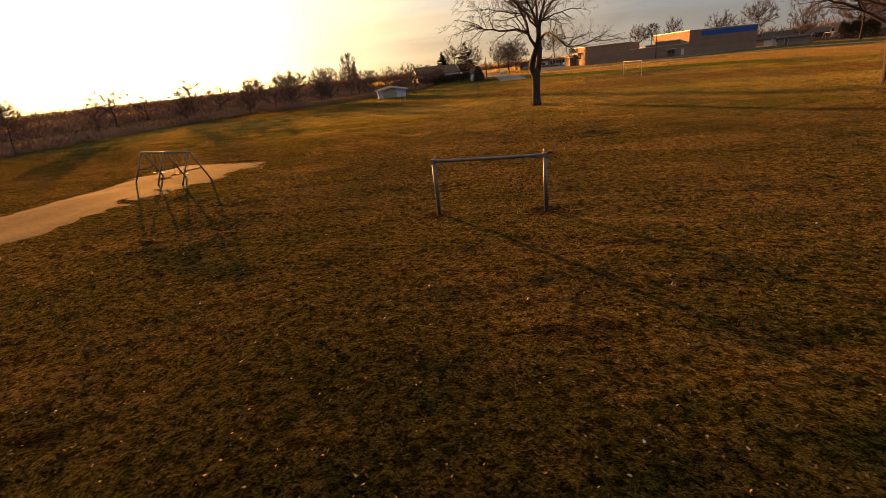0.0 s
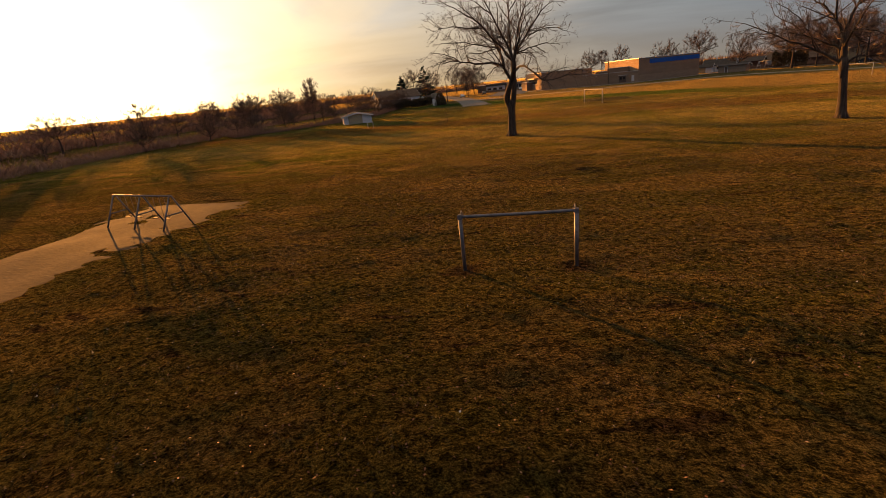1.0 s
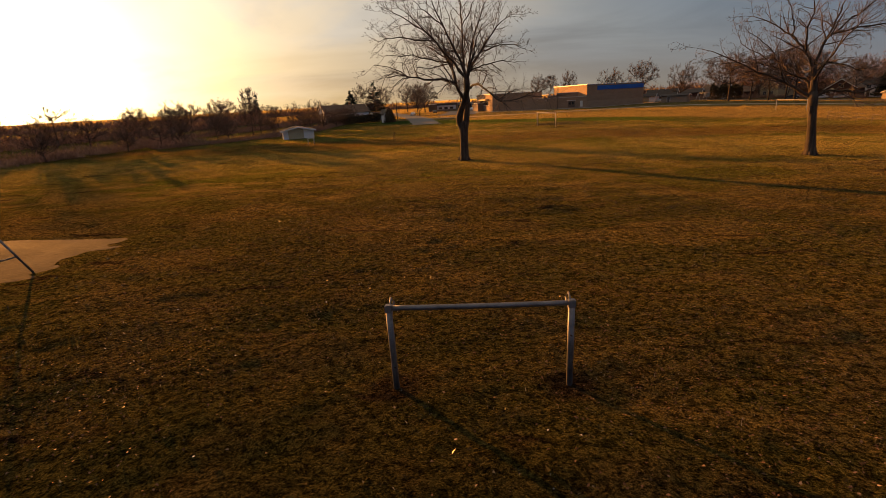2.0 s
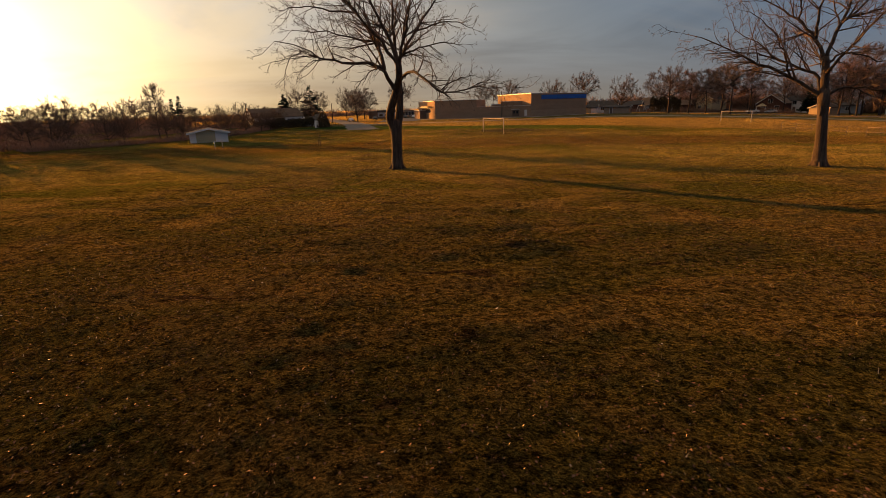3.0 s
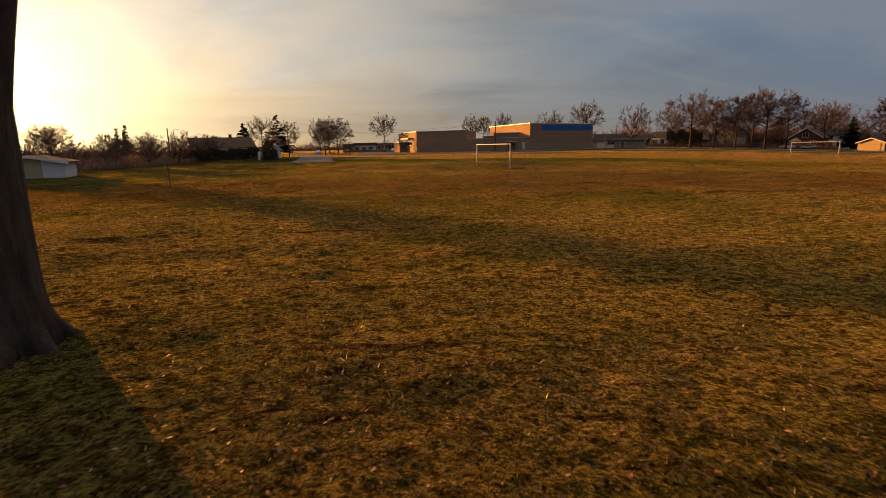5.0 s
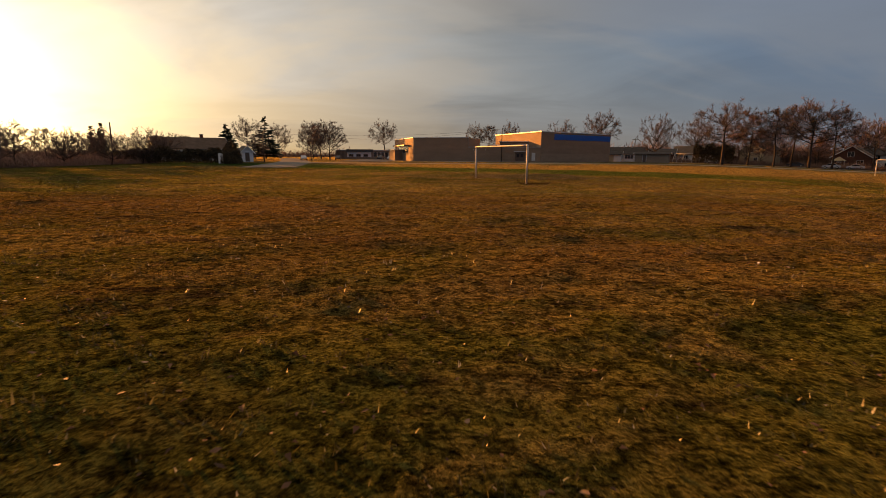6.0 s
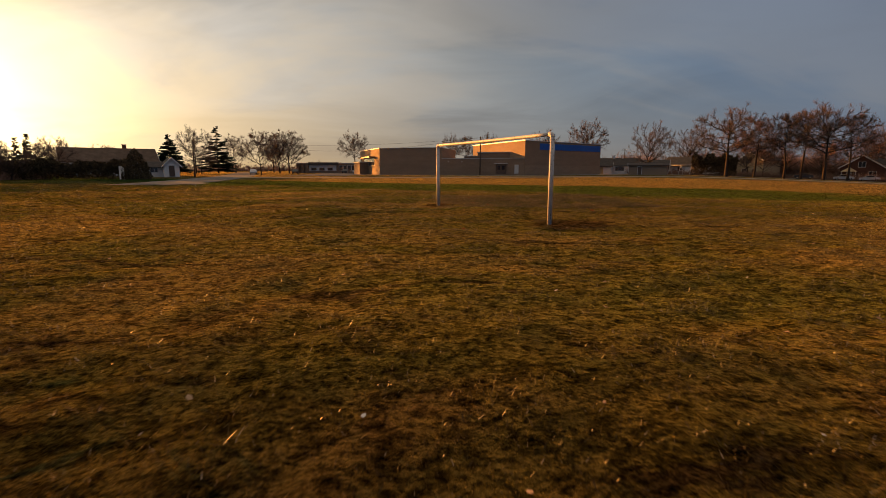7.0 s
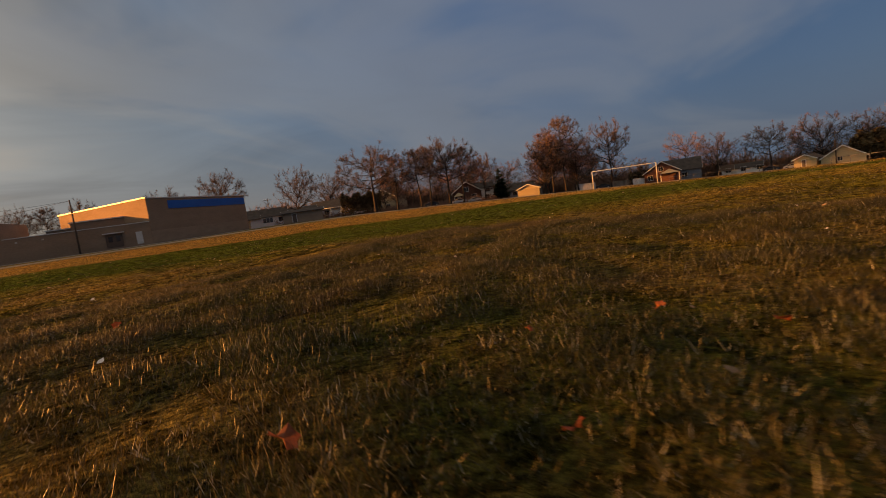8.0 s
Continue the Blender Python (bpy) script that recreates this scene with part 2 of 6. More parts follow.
        c = mixed(mapped(rough_edge.outputs[0], r * 0.8, r * 1.4, 0.85, 0.0), c, (0.034, 0.022, 0.014))
    c = mixed(belt.outputs[0], c, (0.034, 0.060, 0.014))
    c = mixed(mapped(sway.outputs[0], 62, 66, 0.0, 0.85), c, (0.170, 0.122, 0.044))
    if blades:
        # most blades dull, a few coloured pale to stand for glints
        ramp = nt.nodes.new("ShaderNodeFloatCurve")
        curve = ramp.mapping.curves[0]
        curve.points[0].location, curve.points[1].location = (0.0, 0.10), (1.0, 1.0)
        curve.points.new(0.82, 0.28)
        nt.links.new(nt.nodes.new("ShaderNodeNewGeometry").outputs["Random Per Island"], ramp.inputs["Value"])
        r = nt.nodes.new("ShaderNodeMapRange")
        r.inputs["To Min"].default_value, r.inputs["To Max"].default_value = 0.13, 2.8
        nt.links.new(ramp.outputs[0], r.inputs[0])
        c = mixed(mapped(ramp.outputs[0], 0.30, 0.7, 0.0, 0.8), c, (0.215, 0.222, 0.205))
        amount = r.outputs[0]
    else:
        # shaded gaps and lit tips between tufts, put into the colour by noise
        fine = mapped(tex(20.0, 6, 0.7), 0.32, 0.68, 0.035, 0.41)
        tufts = mapped(tex(5.0, 5, 0.65, 0.4), 0.36, 0.64, 0.30, 1.35)
        both = nt.nodes.new("ShaderNodeMath")
        both.operation = "MULTIPLY"
        nt.links.new(fine, both.inputs[0])
        nt.links.new(tufts, both.inputs[1])
        amount = both.outputs[0]
    sc = nt.nodes.new("ShaderNodeVectorMath")
    sc.operation = "SCALE"
    nt.links.new(c, sc.inputs[0])
    nt.links.new(amount, sc.inputs["Scale"])
    nt.links.new(sc.outputs[0], bsdf.inputs["Base Color"])
    bsdf.inputs["Roughness"].default_value = 0.42 if blades else 1.0
    bsdf.inputs["Specular IOR Level"].default_value = 0.45 if blades else 0.0
    if not blades:
        # the nap of the grass, which shows at a low angle
        nap = nt.nodes.new("ShaderNodeMath")
        nap.operation, nap.use_clamp = "MULTIPLY", True
        nt.links.new(amount, nap.inputs[0])
        nap.inputs[1].default_value = 3.2
        nt.links.new(nap.outputs[0], bsdf.inputs["Sheen Weight"])
        bsdf.inputs["Sheen Roughness"].default_value = 0.3
        tint = nt.nodes.new("ShaderNodeVectorMath")
        tint.operation = "SCALE"
        nt.links.new(c, tint.inputs[0])
        tint.inputs["Scale"].default_value = 4.2
        nt.links.new(tint.outputs[0], bsdf.inputs["Sheen Tint"])
    if blades:
        tr = nt.nodes.new("ShaderNodeBsdfTranslucent")
        nt.links.new(sc.outputs[0], tr.inputs["Color"])
        ms = nt.nodes.new("ShaderNodeMixShader")
        ms.inputs[0].default_value = 0.30
        nt.links.new(bsdf.outputs[0], ms.inputs[1])
        nt.links.new(tr.outputs[0], ms.inputs[2])
        nt.links.new(ms.outputs[0], nt.nodes["Material Output"].inputs[0])
    else:
        prev = None
        for s, dist, k in ((2.2, 0.12, 1.0), (6.0, 0.10, 1.0), (14.0, 0.07, 1.0), (40.0, 0.03, 1.0)):
            b = nt.nodes.new("ShaderNodeBump")
            b.inputs["Strength"].default_value, b.inputs["Distance"].default_value = k, dist
            nt.links.new(tex(s, 5, 0.6), b.inputs["Height"])
            if prev:
                nt.links.new(prev, b.inputs["Normal"])
            prev = b.outputs[0]
        nt.links.new(prev, bsdf.inputs["Normal"])
    return m


M_TURF = field_material("worn_winter_turf", False)
M_BLADE = field_material("grass_blades", True)
M_BARK = surface("grey_brown_bark", ((0.026, 0.019, 0.014), (0.062, 0.045, 0.033), (0.110, 0.083, 0.062)), 3.2, 0.9, 2.4, 11, stretch=(2.5, 2.5, 0.35))
M_TWIG = surface("brown_twigs", ((0.085, 0.064, 0.051), (0.15, 0.111, 0.087)), 0.7, 0.85)
M_BOUGH = surface("dark_brown_boughs", ((0.030, 0.022, 0.017), (0.066, 0.047, 0.036)), 0.7, 0.9)
M_FINETWIG = surface("dark_fine_twigs", ((0.105, 0.076, 0.058), (0.20, 0.142, 0.108)), 0.4, 0.9)
M_REDTWIG = surface("russet_twigs", ((0.20, 0.115, 0.080), (0.32, 0.190, 0.132)), 0.25, 0.85)
M_BRUSH = surface("red_brown_brushwood", ((0.20, 0.125, 0.088), (0.34, 0.212, 0.148)), 0.12, 0.9)
M_DRYLEAF = surface("clinging_russet_leaves", ((0.09, 0.044, 0.026), (0.17, 0.078, 0.045)), 1.5, 0.8, island=0.5)
M_NEEDLE = surface("dark_green_needles", ((0.012, 0.022, 0.010), (0.030, 0.048, 0.020)), 0.8, 0.8, island=0.5)
M_HEDGE = surface("brown_green_hedge_leaves", ((0.055, 0.042, 0.022), (0.12, 0.085, 0.042)), 0.8, 0.85, island=0.6)
M_WHITE = surface("chipped_white_paint", ((0.44, 0.42, 0.39), (0.66, 0.64, 0.60)), 1.5, 0.5, 0.08, 60, spec=0.35, spots=(0.605, (0.075, 0.050, 0.038), 20.0))
M_GALV = surface("weathered_galvanised_pipe", ((0.11, 0.11, 0.118), (0.22, 0.22, 0.235)), 3, 0.55, 0.2, 40, metal=0.7, spots=(0.68, (0.09, 0.05, 0.03), 6.0))
M_BRICK = surface("tan_brick", ((0.245, 0.166, 0.108), (0.335, 0.227, 0.150)), 0.22, 0.88, 0.3, 7, stretch=(1, 1, 3), grain=0.45)
M_BRICK_DARK = surface("tan_brick_low_course", ((0.28, 0.195, 0.13), (0.36, 0.25, 0.165)), 0.4, 0.9, 0.3, 7, stretch=(1, 1, 3))
M_REDBRICK = surface("red_brown_brick", ((0.085, 0.040, 0.028), (0.15, 0.068, 0.046)), 1.2, 0.88, 0.3, 9, stretch=(1, 1, 3))
M_BLUE = surface("blue_painted_metal_panel", ((0.008, 0.098, 0.40), (0.011, 0.125, 0.48)), 0.5, 0.5)
M_COPING = surface("pale_metal_coping", ((0.52, 0.50, 0.46), (0.66, 0.63, 0.58)), 0.8, 0.45, spec=0.5)
M_ROOFTAR = surface("flat_tar_roof", ((0.06, 0.058, 0.055), (0.12, 0.115, 0.11)), 0.5, 0.95)
M_CONCRETE = surface("worn_concrete", ((0.30, 0.28, 0.25), (0.44, 0.41, 0.37)), 0.6, 0.92, 0.5, 14, spec=0.04)
M_ASPHALT = surface("grey_asphalt", ((0.130, 0.125, 0.120), (0.205, 0.198, 0.190)), 0.35, 0.92, 0.5, 18, spec=0.04)
M_SAND = surface("packed_sand", ((0.052, 0.038, 0.026), (0.088, 0.062, 0.042)), 0.5, 0.95, 1.2, 5, spec=0.04)
M_GRAVEL = surface("pale_dirt_track", ((0.32, 0.25, 0.17), (0.46, 0.37, 0.26)), 0.4, 0.95, 1.0, 6, spec=0.04)
M_SIDING = surface("white_clapboard", ((0.70, 0.68, 0.64), (0.82, 0.80, 0.76)), 0.6, 0.7, 0.4, 3, stretch=(0.1, 0.1, 6), each=0.15)
M_CREAM = surface("cream_clapboard", ((0.40, 0.325, 0.195), (0.52, 0.425, 0.26)), 0.6, 0.7, 0.4, 3, stretch=(0.1, 0.1, 6))
M_GREYSIDING = surface("grey_blue_clapboard", ((0.22, 0.24, 0.26), (0.33, 0.34, 0.36)), 0.6, 0.75, 0.4, 3, stretch=(0.1, 0.1, 6), each=0.2)
M_SHINGLE = surface("dark_asphalt_shingles", ((0.040, 0.036, 0.034), (0.085, 0.074, 0.066)), 0.9, 0.92, 0.6, 6, each=0.3)
M_BROWNROOF = surface("brown_asphalt_shingles", ((0.085, 0.058, 0.040), (0.15, 0.105, 0.075)), 0.9, 0.92, 0.6, 6, each=0.2)
M_TRIM = surface("white_trim_paint", ((0.66, 0.65, 0.62), (0.78, 0.77, 0.74)), 2, 0.5)
M_DOOR = surface("brown_steel_door", ((0.10, 0.065, 0.045), (0.15, 0.10, 0.07)), 1.5, 0.5)
M_PANE = glass("dark_window_glass", (0.020, 0.024, 0.030))
M_POLE = surface("weathered_pole_wood", ((0.075, 0.052, 0.036), (0.14, 0.10, 0.07)), 1.5, 0.9, 0.6, 10, stretch=(3, 3, 0.3))
M_WIRE = surface("black_cable", ((0.012, 0.012, 0.012), (0.02, 0.02, 0.02)), 2, 0.6)
M_FENCEWOOD = surface("weathered_timber_rail", ((0.13, 0.105, 0.08), (0.22, 0.18, 0.14)), 1.2, 0.85, 0.5, 8)
M_PLANK = surface("grey_plank_fence", ((0.16, 0.13, 0.10), (0.26, 0.215, 0.17)), 0.7, 0.85, each=0.25)
M_RUBBER = surface("black_rubber", ((0.015, 0.015, 0.015), (0.03, 0.03, 0.03)), 3, 0.8)
M_CARWHITE = surface("white_car_paint", ((0.60, 0.60, 0.60), (0.68, 0.68, 0.68)), 0.5, 0.25, spec=0.6)
M_CARDARK = surface("dark_car_paint", ((0.030, 0.035, 0.045), (0.045, 0.050, 0.060)), 0.5, 0.25, spec=0.6)
M_REDLEAF = surface("red_fallen_leaf", ((0.12, 0.032, 0.014), (0.26, 0.080, 0.026)), 30, 0.6, 0.4, 80, translucent=0.3)
M_TANLEAF = surface("tan_fallen_leaves", ((0.24, 0.13, 0.06), (0.40, 0.28, 0.17)), 2.0, 0.65, island=0.45)
M_LEAFLITTER = surface("brown_leaf_litter", ((0.060, 0.028, 0.014), (0.13, 0.062, 0.030), (0.26, 0.17, 0.11)), 3.0, 0.75, island=0.6)
M_LITTER = surface("pale_paper_scraps", ((0.55, 0.52, 0.48), (0.75, 0.72, 0.68)), 4, 0.7, island=0.2)

# ---- building blocks ----


def mesh_of(name, verts, faces, smooth=False):
    me = bpy.data.meshes.new(name)
    me.from_pydata([tuple(v) for v in verts], [], faces)
    if smooth:
        me.shade_smooth()
    me.update()
    return me


def part(name, bm, material, parent, label=""):
    """Links a bmesh or a mesh as one object, under its thing or part."""
    if isinstance(bm, bmesh.types.BMesh):
        me = bpy.data.meshes.new(name)
        bm.to_mesh(me)
        bm.free()
    else:
        me = bm
    if not me.materials:
        me.materials.append(material)
    ob = new(name, me)
    ob.parent = parent
    if label:
        tagged(ob, label)
    return ob


def thing(name, label, category, m=None, group="", kind=""):
    ob = tagged(new(name), label, category, group, kind)
    if m is not None:
        ob.matrix_basis = m
    return ob


def box(bm, x0, x1, y0, y1, z0, z1, bevel=0.0):
    vs = [bm.verts.new(p) for p in ((x0, y0, z0), (x1, y0, z0), (x1, y1, z0), (x0, y1, z0), (x0, y0, z1), (x1, y0, z1), (x1, y1, z1), (x0, y1, z1))]
    fs = [bm.faces.new([vs[i] for i in f]) for f in ((3, 2, 1, 0), (4, 5, 6, 7), (0, 1, 5, 4), (1, 2, 6, 5), (2, 3, 7, 6), (3, 0, 4, 7))]
    if bevel:
        bmesh.ops.bevel(bm, geom=list({e for f in fs for e in f.edges}), offset=bevel, segments=2, affect="EDGES")
    return bm


def boxed(x0, x1, y0, y1, z0, z1, bevel=0.0):
    return box(bmesh.new(), x0, x1, y0, y1, z0, z1, bevel)


def tubes(paths, name, smooth=True):
    """One mesh of tapering tubes; paths: (points, radii, sides)."""
    verts, faces = [], []
    for pts, radii, k in paths:
        p = np.asarray(pts, float)
        d = np.gradient(p, axis=0)
        d /= np.linalg.norm(d, axis=1)[:, None] + 1e-9
        ref = np.array((0.0, 0.0, 1.0)) if abs(d[:, 2]).mean() < 0.8 else np.array((1.0, 0.0, 0.0))
        u = np.cross(d, ref)
        u /= np.linalg.norm(u, axis=1)[:, None] + 1e-9
        v = np.cross(d, u)
        a = np.arange(k) * (2 * math.pi / k)
        r = np.asarray(radii, float)[:, None, None]
        ring = p[:, None, :] + r * (np.cos(a)[None, :, None] * u[:, None, :] + np.sin(a)[None, :, None] * v[:, None, :])
        b = len(verts)
        verts.extend(ring.reshape(-1, 3).tolist())
        n = len(p)
        for i in range(n - 1):
            for j in range(k if k > 2 else 1):
                q = (j + 1) % k
                faces.append((b + i * k + j, b + i * k + q, b + (i + 1) * k + q, b + (i + 1) * k + j))
        if k > 4:
            faces.append(tuple(b + j for j in range(k))[::-1])
            faces.append(tuple(b + (n - 1) * k + j for j in range(k)))
    return mesh_of(name, verts, faces, smooth)


def bulk_mesh(name, verts, tri):
    """A large triangle mesh from arrays."""
    me = bpy.data.meshes.new(name)
    verts, tri = np.asarray(verts, np.float32), np.asarray(tri, np.int32)
    me.vertices.add(len(verts))
    me.vertices.foreach_set("co", verts.ravel())
    me.loops.add(tri.size)
    me.loops.foreach_set("vertex_index", tri.ravel())
    me.polygons.add(len(tri))
    me.polygons.foreach_set("loop_start", np.arange(0, tri.size, 3, dtype=np.int32))
    me.update(calc_edges=True)
    return me


# ---- ground ----


def fall(x, y):
    """The lie of the land: level, dropping gently on the far side of the pitch."""
    u = np.maximum(0.0, x - 0.45 * np.sqrt(y * y + 4.0))
    return -0.036 * (np.sqrt(u * u + 225.0) - 15.0)


WAVES = []
wave_rng = np.random.RandomState(11)
for wave_len, wave_amp, count in ((17.0, 0.022, 5), (6.5, 0.011, 6), (2.6, 0.008, 7), (1.1, 0.006, 8)):
    for _ in range(count):
        ang = wave_rng.uniform(0, 2 * math.pi)
        k = 2 * math.pi / (wave_len * wave_rng.uniform(0.75, 1.3))
        WAVES.append((math.cos(ang) * k, math.sin(ang) * k, wave_rng.uniform(0, 6.28), wave_amp * wave_rng.uniform(0.6, 1.2)))


def height(x, y):
    """Ground height with the lumps of worn turf."""
    x, y = np.asarray(x, float), np.asarray(y, float)
    z = fall(x, y)
    near = np.exp(-np.maximum(0, np.hypot(x * 0.9, y + 25) - 75) / 18.0)
    for kx, ky, ph, amp in WAVES:
        z = z + amp * np.sin(kx * x + ky * y + ph) * near
    return z


def ground_z(x, y):
    return float(height(x, y))


def build_ground():
    def axis(lo, hi, step):
        inner = np.arange(lo, hi + step / 2, step)
        out = [4.0]
        while sum(out) < 2600:
            out.append(out[-1] * 1.22)
        far = np.cumsum(out)
        return np.concatenate((lo - far[::-1], inner, hi + far))
    xs, ys = axis(-34, 46, 0.42), axis(-92, 92, 0.42)
    gx, gy = np.meshgrid(xs, ys)
    v = np.stack((gx, gy, height(gx, gy)), -1).reshape(-1, 3)
    nx, ny = len(xs), len(ys)
    i = (np.arange(ny - 1)[:, None] * nx + np.arange(nx - 1)[None, :]).ravel()
    tri = np.concatenate((np.stack((i, i + 1, i + nx + 1), -1), np.stack((i, i + nx + 1, i + nx), -1)))
    me = bulk_mesh("ground", v, tri)
    me.shade_smooth()
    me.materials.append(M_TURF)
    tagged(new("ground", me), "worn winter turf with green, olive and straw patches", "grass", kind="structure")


build_ground()


def ribbon(name, points, half, material, label, category, lift=0.02, step=1.2):
    """A strip laid on the ground along a line of points, with soft uneven edges."""
    rng = np.random.RandomState(5)
    p = np.array(points, float)
    seg = np.hypot(*np.diff(p, axis=0).T)
    s = np.concatenate(((0,), np.cumsum(seg)))
    t = np.arange(0, s[-1], step)
    c = np.stack((np.interp(t, s, p[:, 0]), np.interp(t, s, p[:, 1])), -1)
    c = np.stack([np.convolve(np.pad(c[:, k], 6, mode="edge"), np.ones(13) / 13, "valid") for k in (0, 1)], -1)
    d = np.gradient(c, axis=0)
    d /= np.linalg.norm(d, axis=1)[:, None]
    n = np.stack((-d[:, 1], d[:, 0]), -1)
    cols = 7
    verts = []
    for i in range(len(c)):
        wob = rng.uniform(-0.15, 0.15, 2)
        for j in range(cols):
            f = -1 + 2 * j / (cols - 1)
            q = c[i] + n[i] * half * (f + (wob[0] if j == 0 else wob[1] if j == cols - 1 else 0))
            edge = -0.05 if j in (0, cols - 1) else lift
            verts.append((q[0], q[1], ground_z(*q) + edge))
    faces = [(i * cols + j, i * cols + j + 1, (i + 1) * cols + j + 1, (i + 1) * cols + j) for i in range(len(c) - 1) for j in range(cols - 1)]
    me = mesh_of(name, verts, [f[::-1] for f in faces], True)
    me.materials.append(material)
    return tagged(new(name, me), label, category, kind="structure")


ribbon("running_track", ((-34, 96), (-8, 92), (15, 95), (40, 101), (62, 99), (84, 88), (100, 72), (112, 50), (118, 20), (116, -10)), 1.1, M_GRAVEL,
       "pale dirt running track worn into the grass", "track", 0.12)
ribbon("pavement", ((-20, 138.5), (-9.5, 136.6), (24, 124.4), (28, 125.2), (55, 145.2), (64, 151.5)), 1.1, M_CONCRETE, "concrete pavement along the foot of the school", "pavement", 0.06)
ribbon("road", ((-25.0, 53), (-28.5, 70), (-33.5, 93), (-40, 118), (-48.5, 145), (-62, 185), (-80, 240)), 4.6, M_ASPHALT, "grey asphalt drive leading off between trees and houses", "road", 0.04)
ribbon("parking_area", ((-24, 118), (-24, 150), (-26, 185)), 9.0, M_ASPHALT, "worn asphalt parking area beside the school", "parking", 0.05)
ribbon("sand_pit", ((-28.5, -104), (-28.5, -80), (-28.3, -60), (-28.6, -51)), 4.4, M_SAND, "packed sand strip of a playground", "sand", 0.03)
ribbon("back_road", ((46, 166), (80, 151), (102, 130), (116, 108), (132, 88), (143, 62), (146, 20)), 3.0, M_ASPHALT, "asphalt street along a row of houses", "road", 0.05)

# ---- school ----
A, C, D = Vector((-10.1, 139.7, 0)), Vector((26.3, 126.9, 0)), Vector((52.1, 146.0, 0))


def wall_frame(p, q, z):
    """The pose whose x runs along a wall from p to q, y into the building."""
    return pose(p.x, p.y, z, 0, 0, math.degrees(math.atan2(q.y - p.y, q.x - p.x)))


def window(parent, x, z, w, h, y=0.0, mullions=1, frame_mat=None):
    """A window set into a wall face at local y."""
    fm = frame_mat or M_TRIM
    t = 0.07
    f = bmesh.new()
    box(f, x - t, x + w + t, y - 0.06, y + 0.04, z - t, z)
    box(f, x - t, x + w + t, y - 0.06, y + 0.04, z + h, z + h + t)
    box(f, x - t, x, y - 0.06, y + 0.04, z, z + h)
    box(f, x + w, x + w + t, y - 0.06, y + 0.04, z, z + h)
    win = part("window", f, fm, parent)
    for i in range(mullions):
        a, b = x + w * i / mullions, x + w * (i + 1) / mullions
        part("pane", boxed(a + 0.02, b - 0.02, y - 0.025, y + 0.01, z, z + h), M_PANE, win)
        if i:
            part("mullion", boxed(a - 0.025, a + 0.025, y - 0.05, y + 0.02, z, z + h), fm, win)
    return win


def prism(pts, z0, z1):
    """An upright block over a plan."""
    bm = bmesh.new()
    lo = [bm.verts.new((x, y, z0)) for x, y in pts]
    hi = [bm.verts.new((x, y, z1)) for x, y in pts]
    bm.faces.new(hi)
    bm.faces.new(lo[::-1])
    for i in range(len(pts)):
        j = (i + 1) % len(pts)
        bm.faces.new((lo[i], lo[j], hi[j], hi[i]))
    bmesh.ops.recalc_face_normals(bm, faces=bm.faces)
    return bm


def side_back(p, q, length):
    """Where the far end of a block's west side lies, in the frame of its front from p to q."""
    way = Matrix.Rotation(-math.atan2(q.y - p.y, q.x - p.x), 3, "Z") @ Vector((-0.315, 0.949, 0))
    return way.x * length, way.y * length


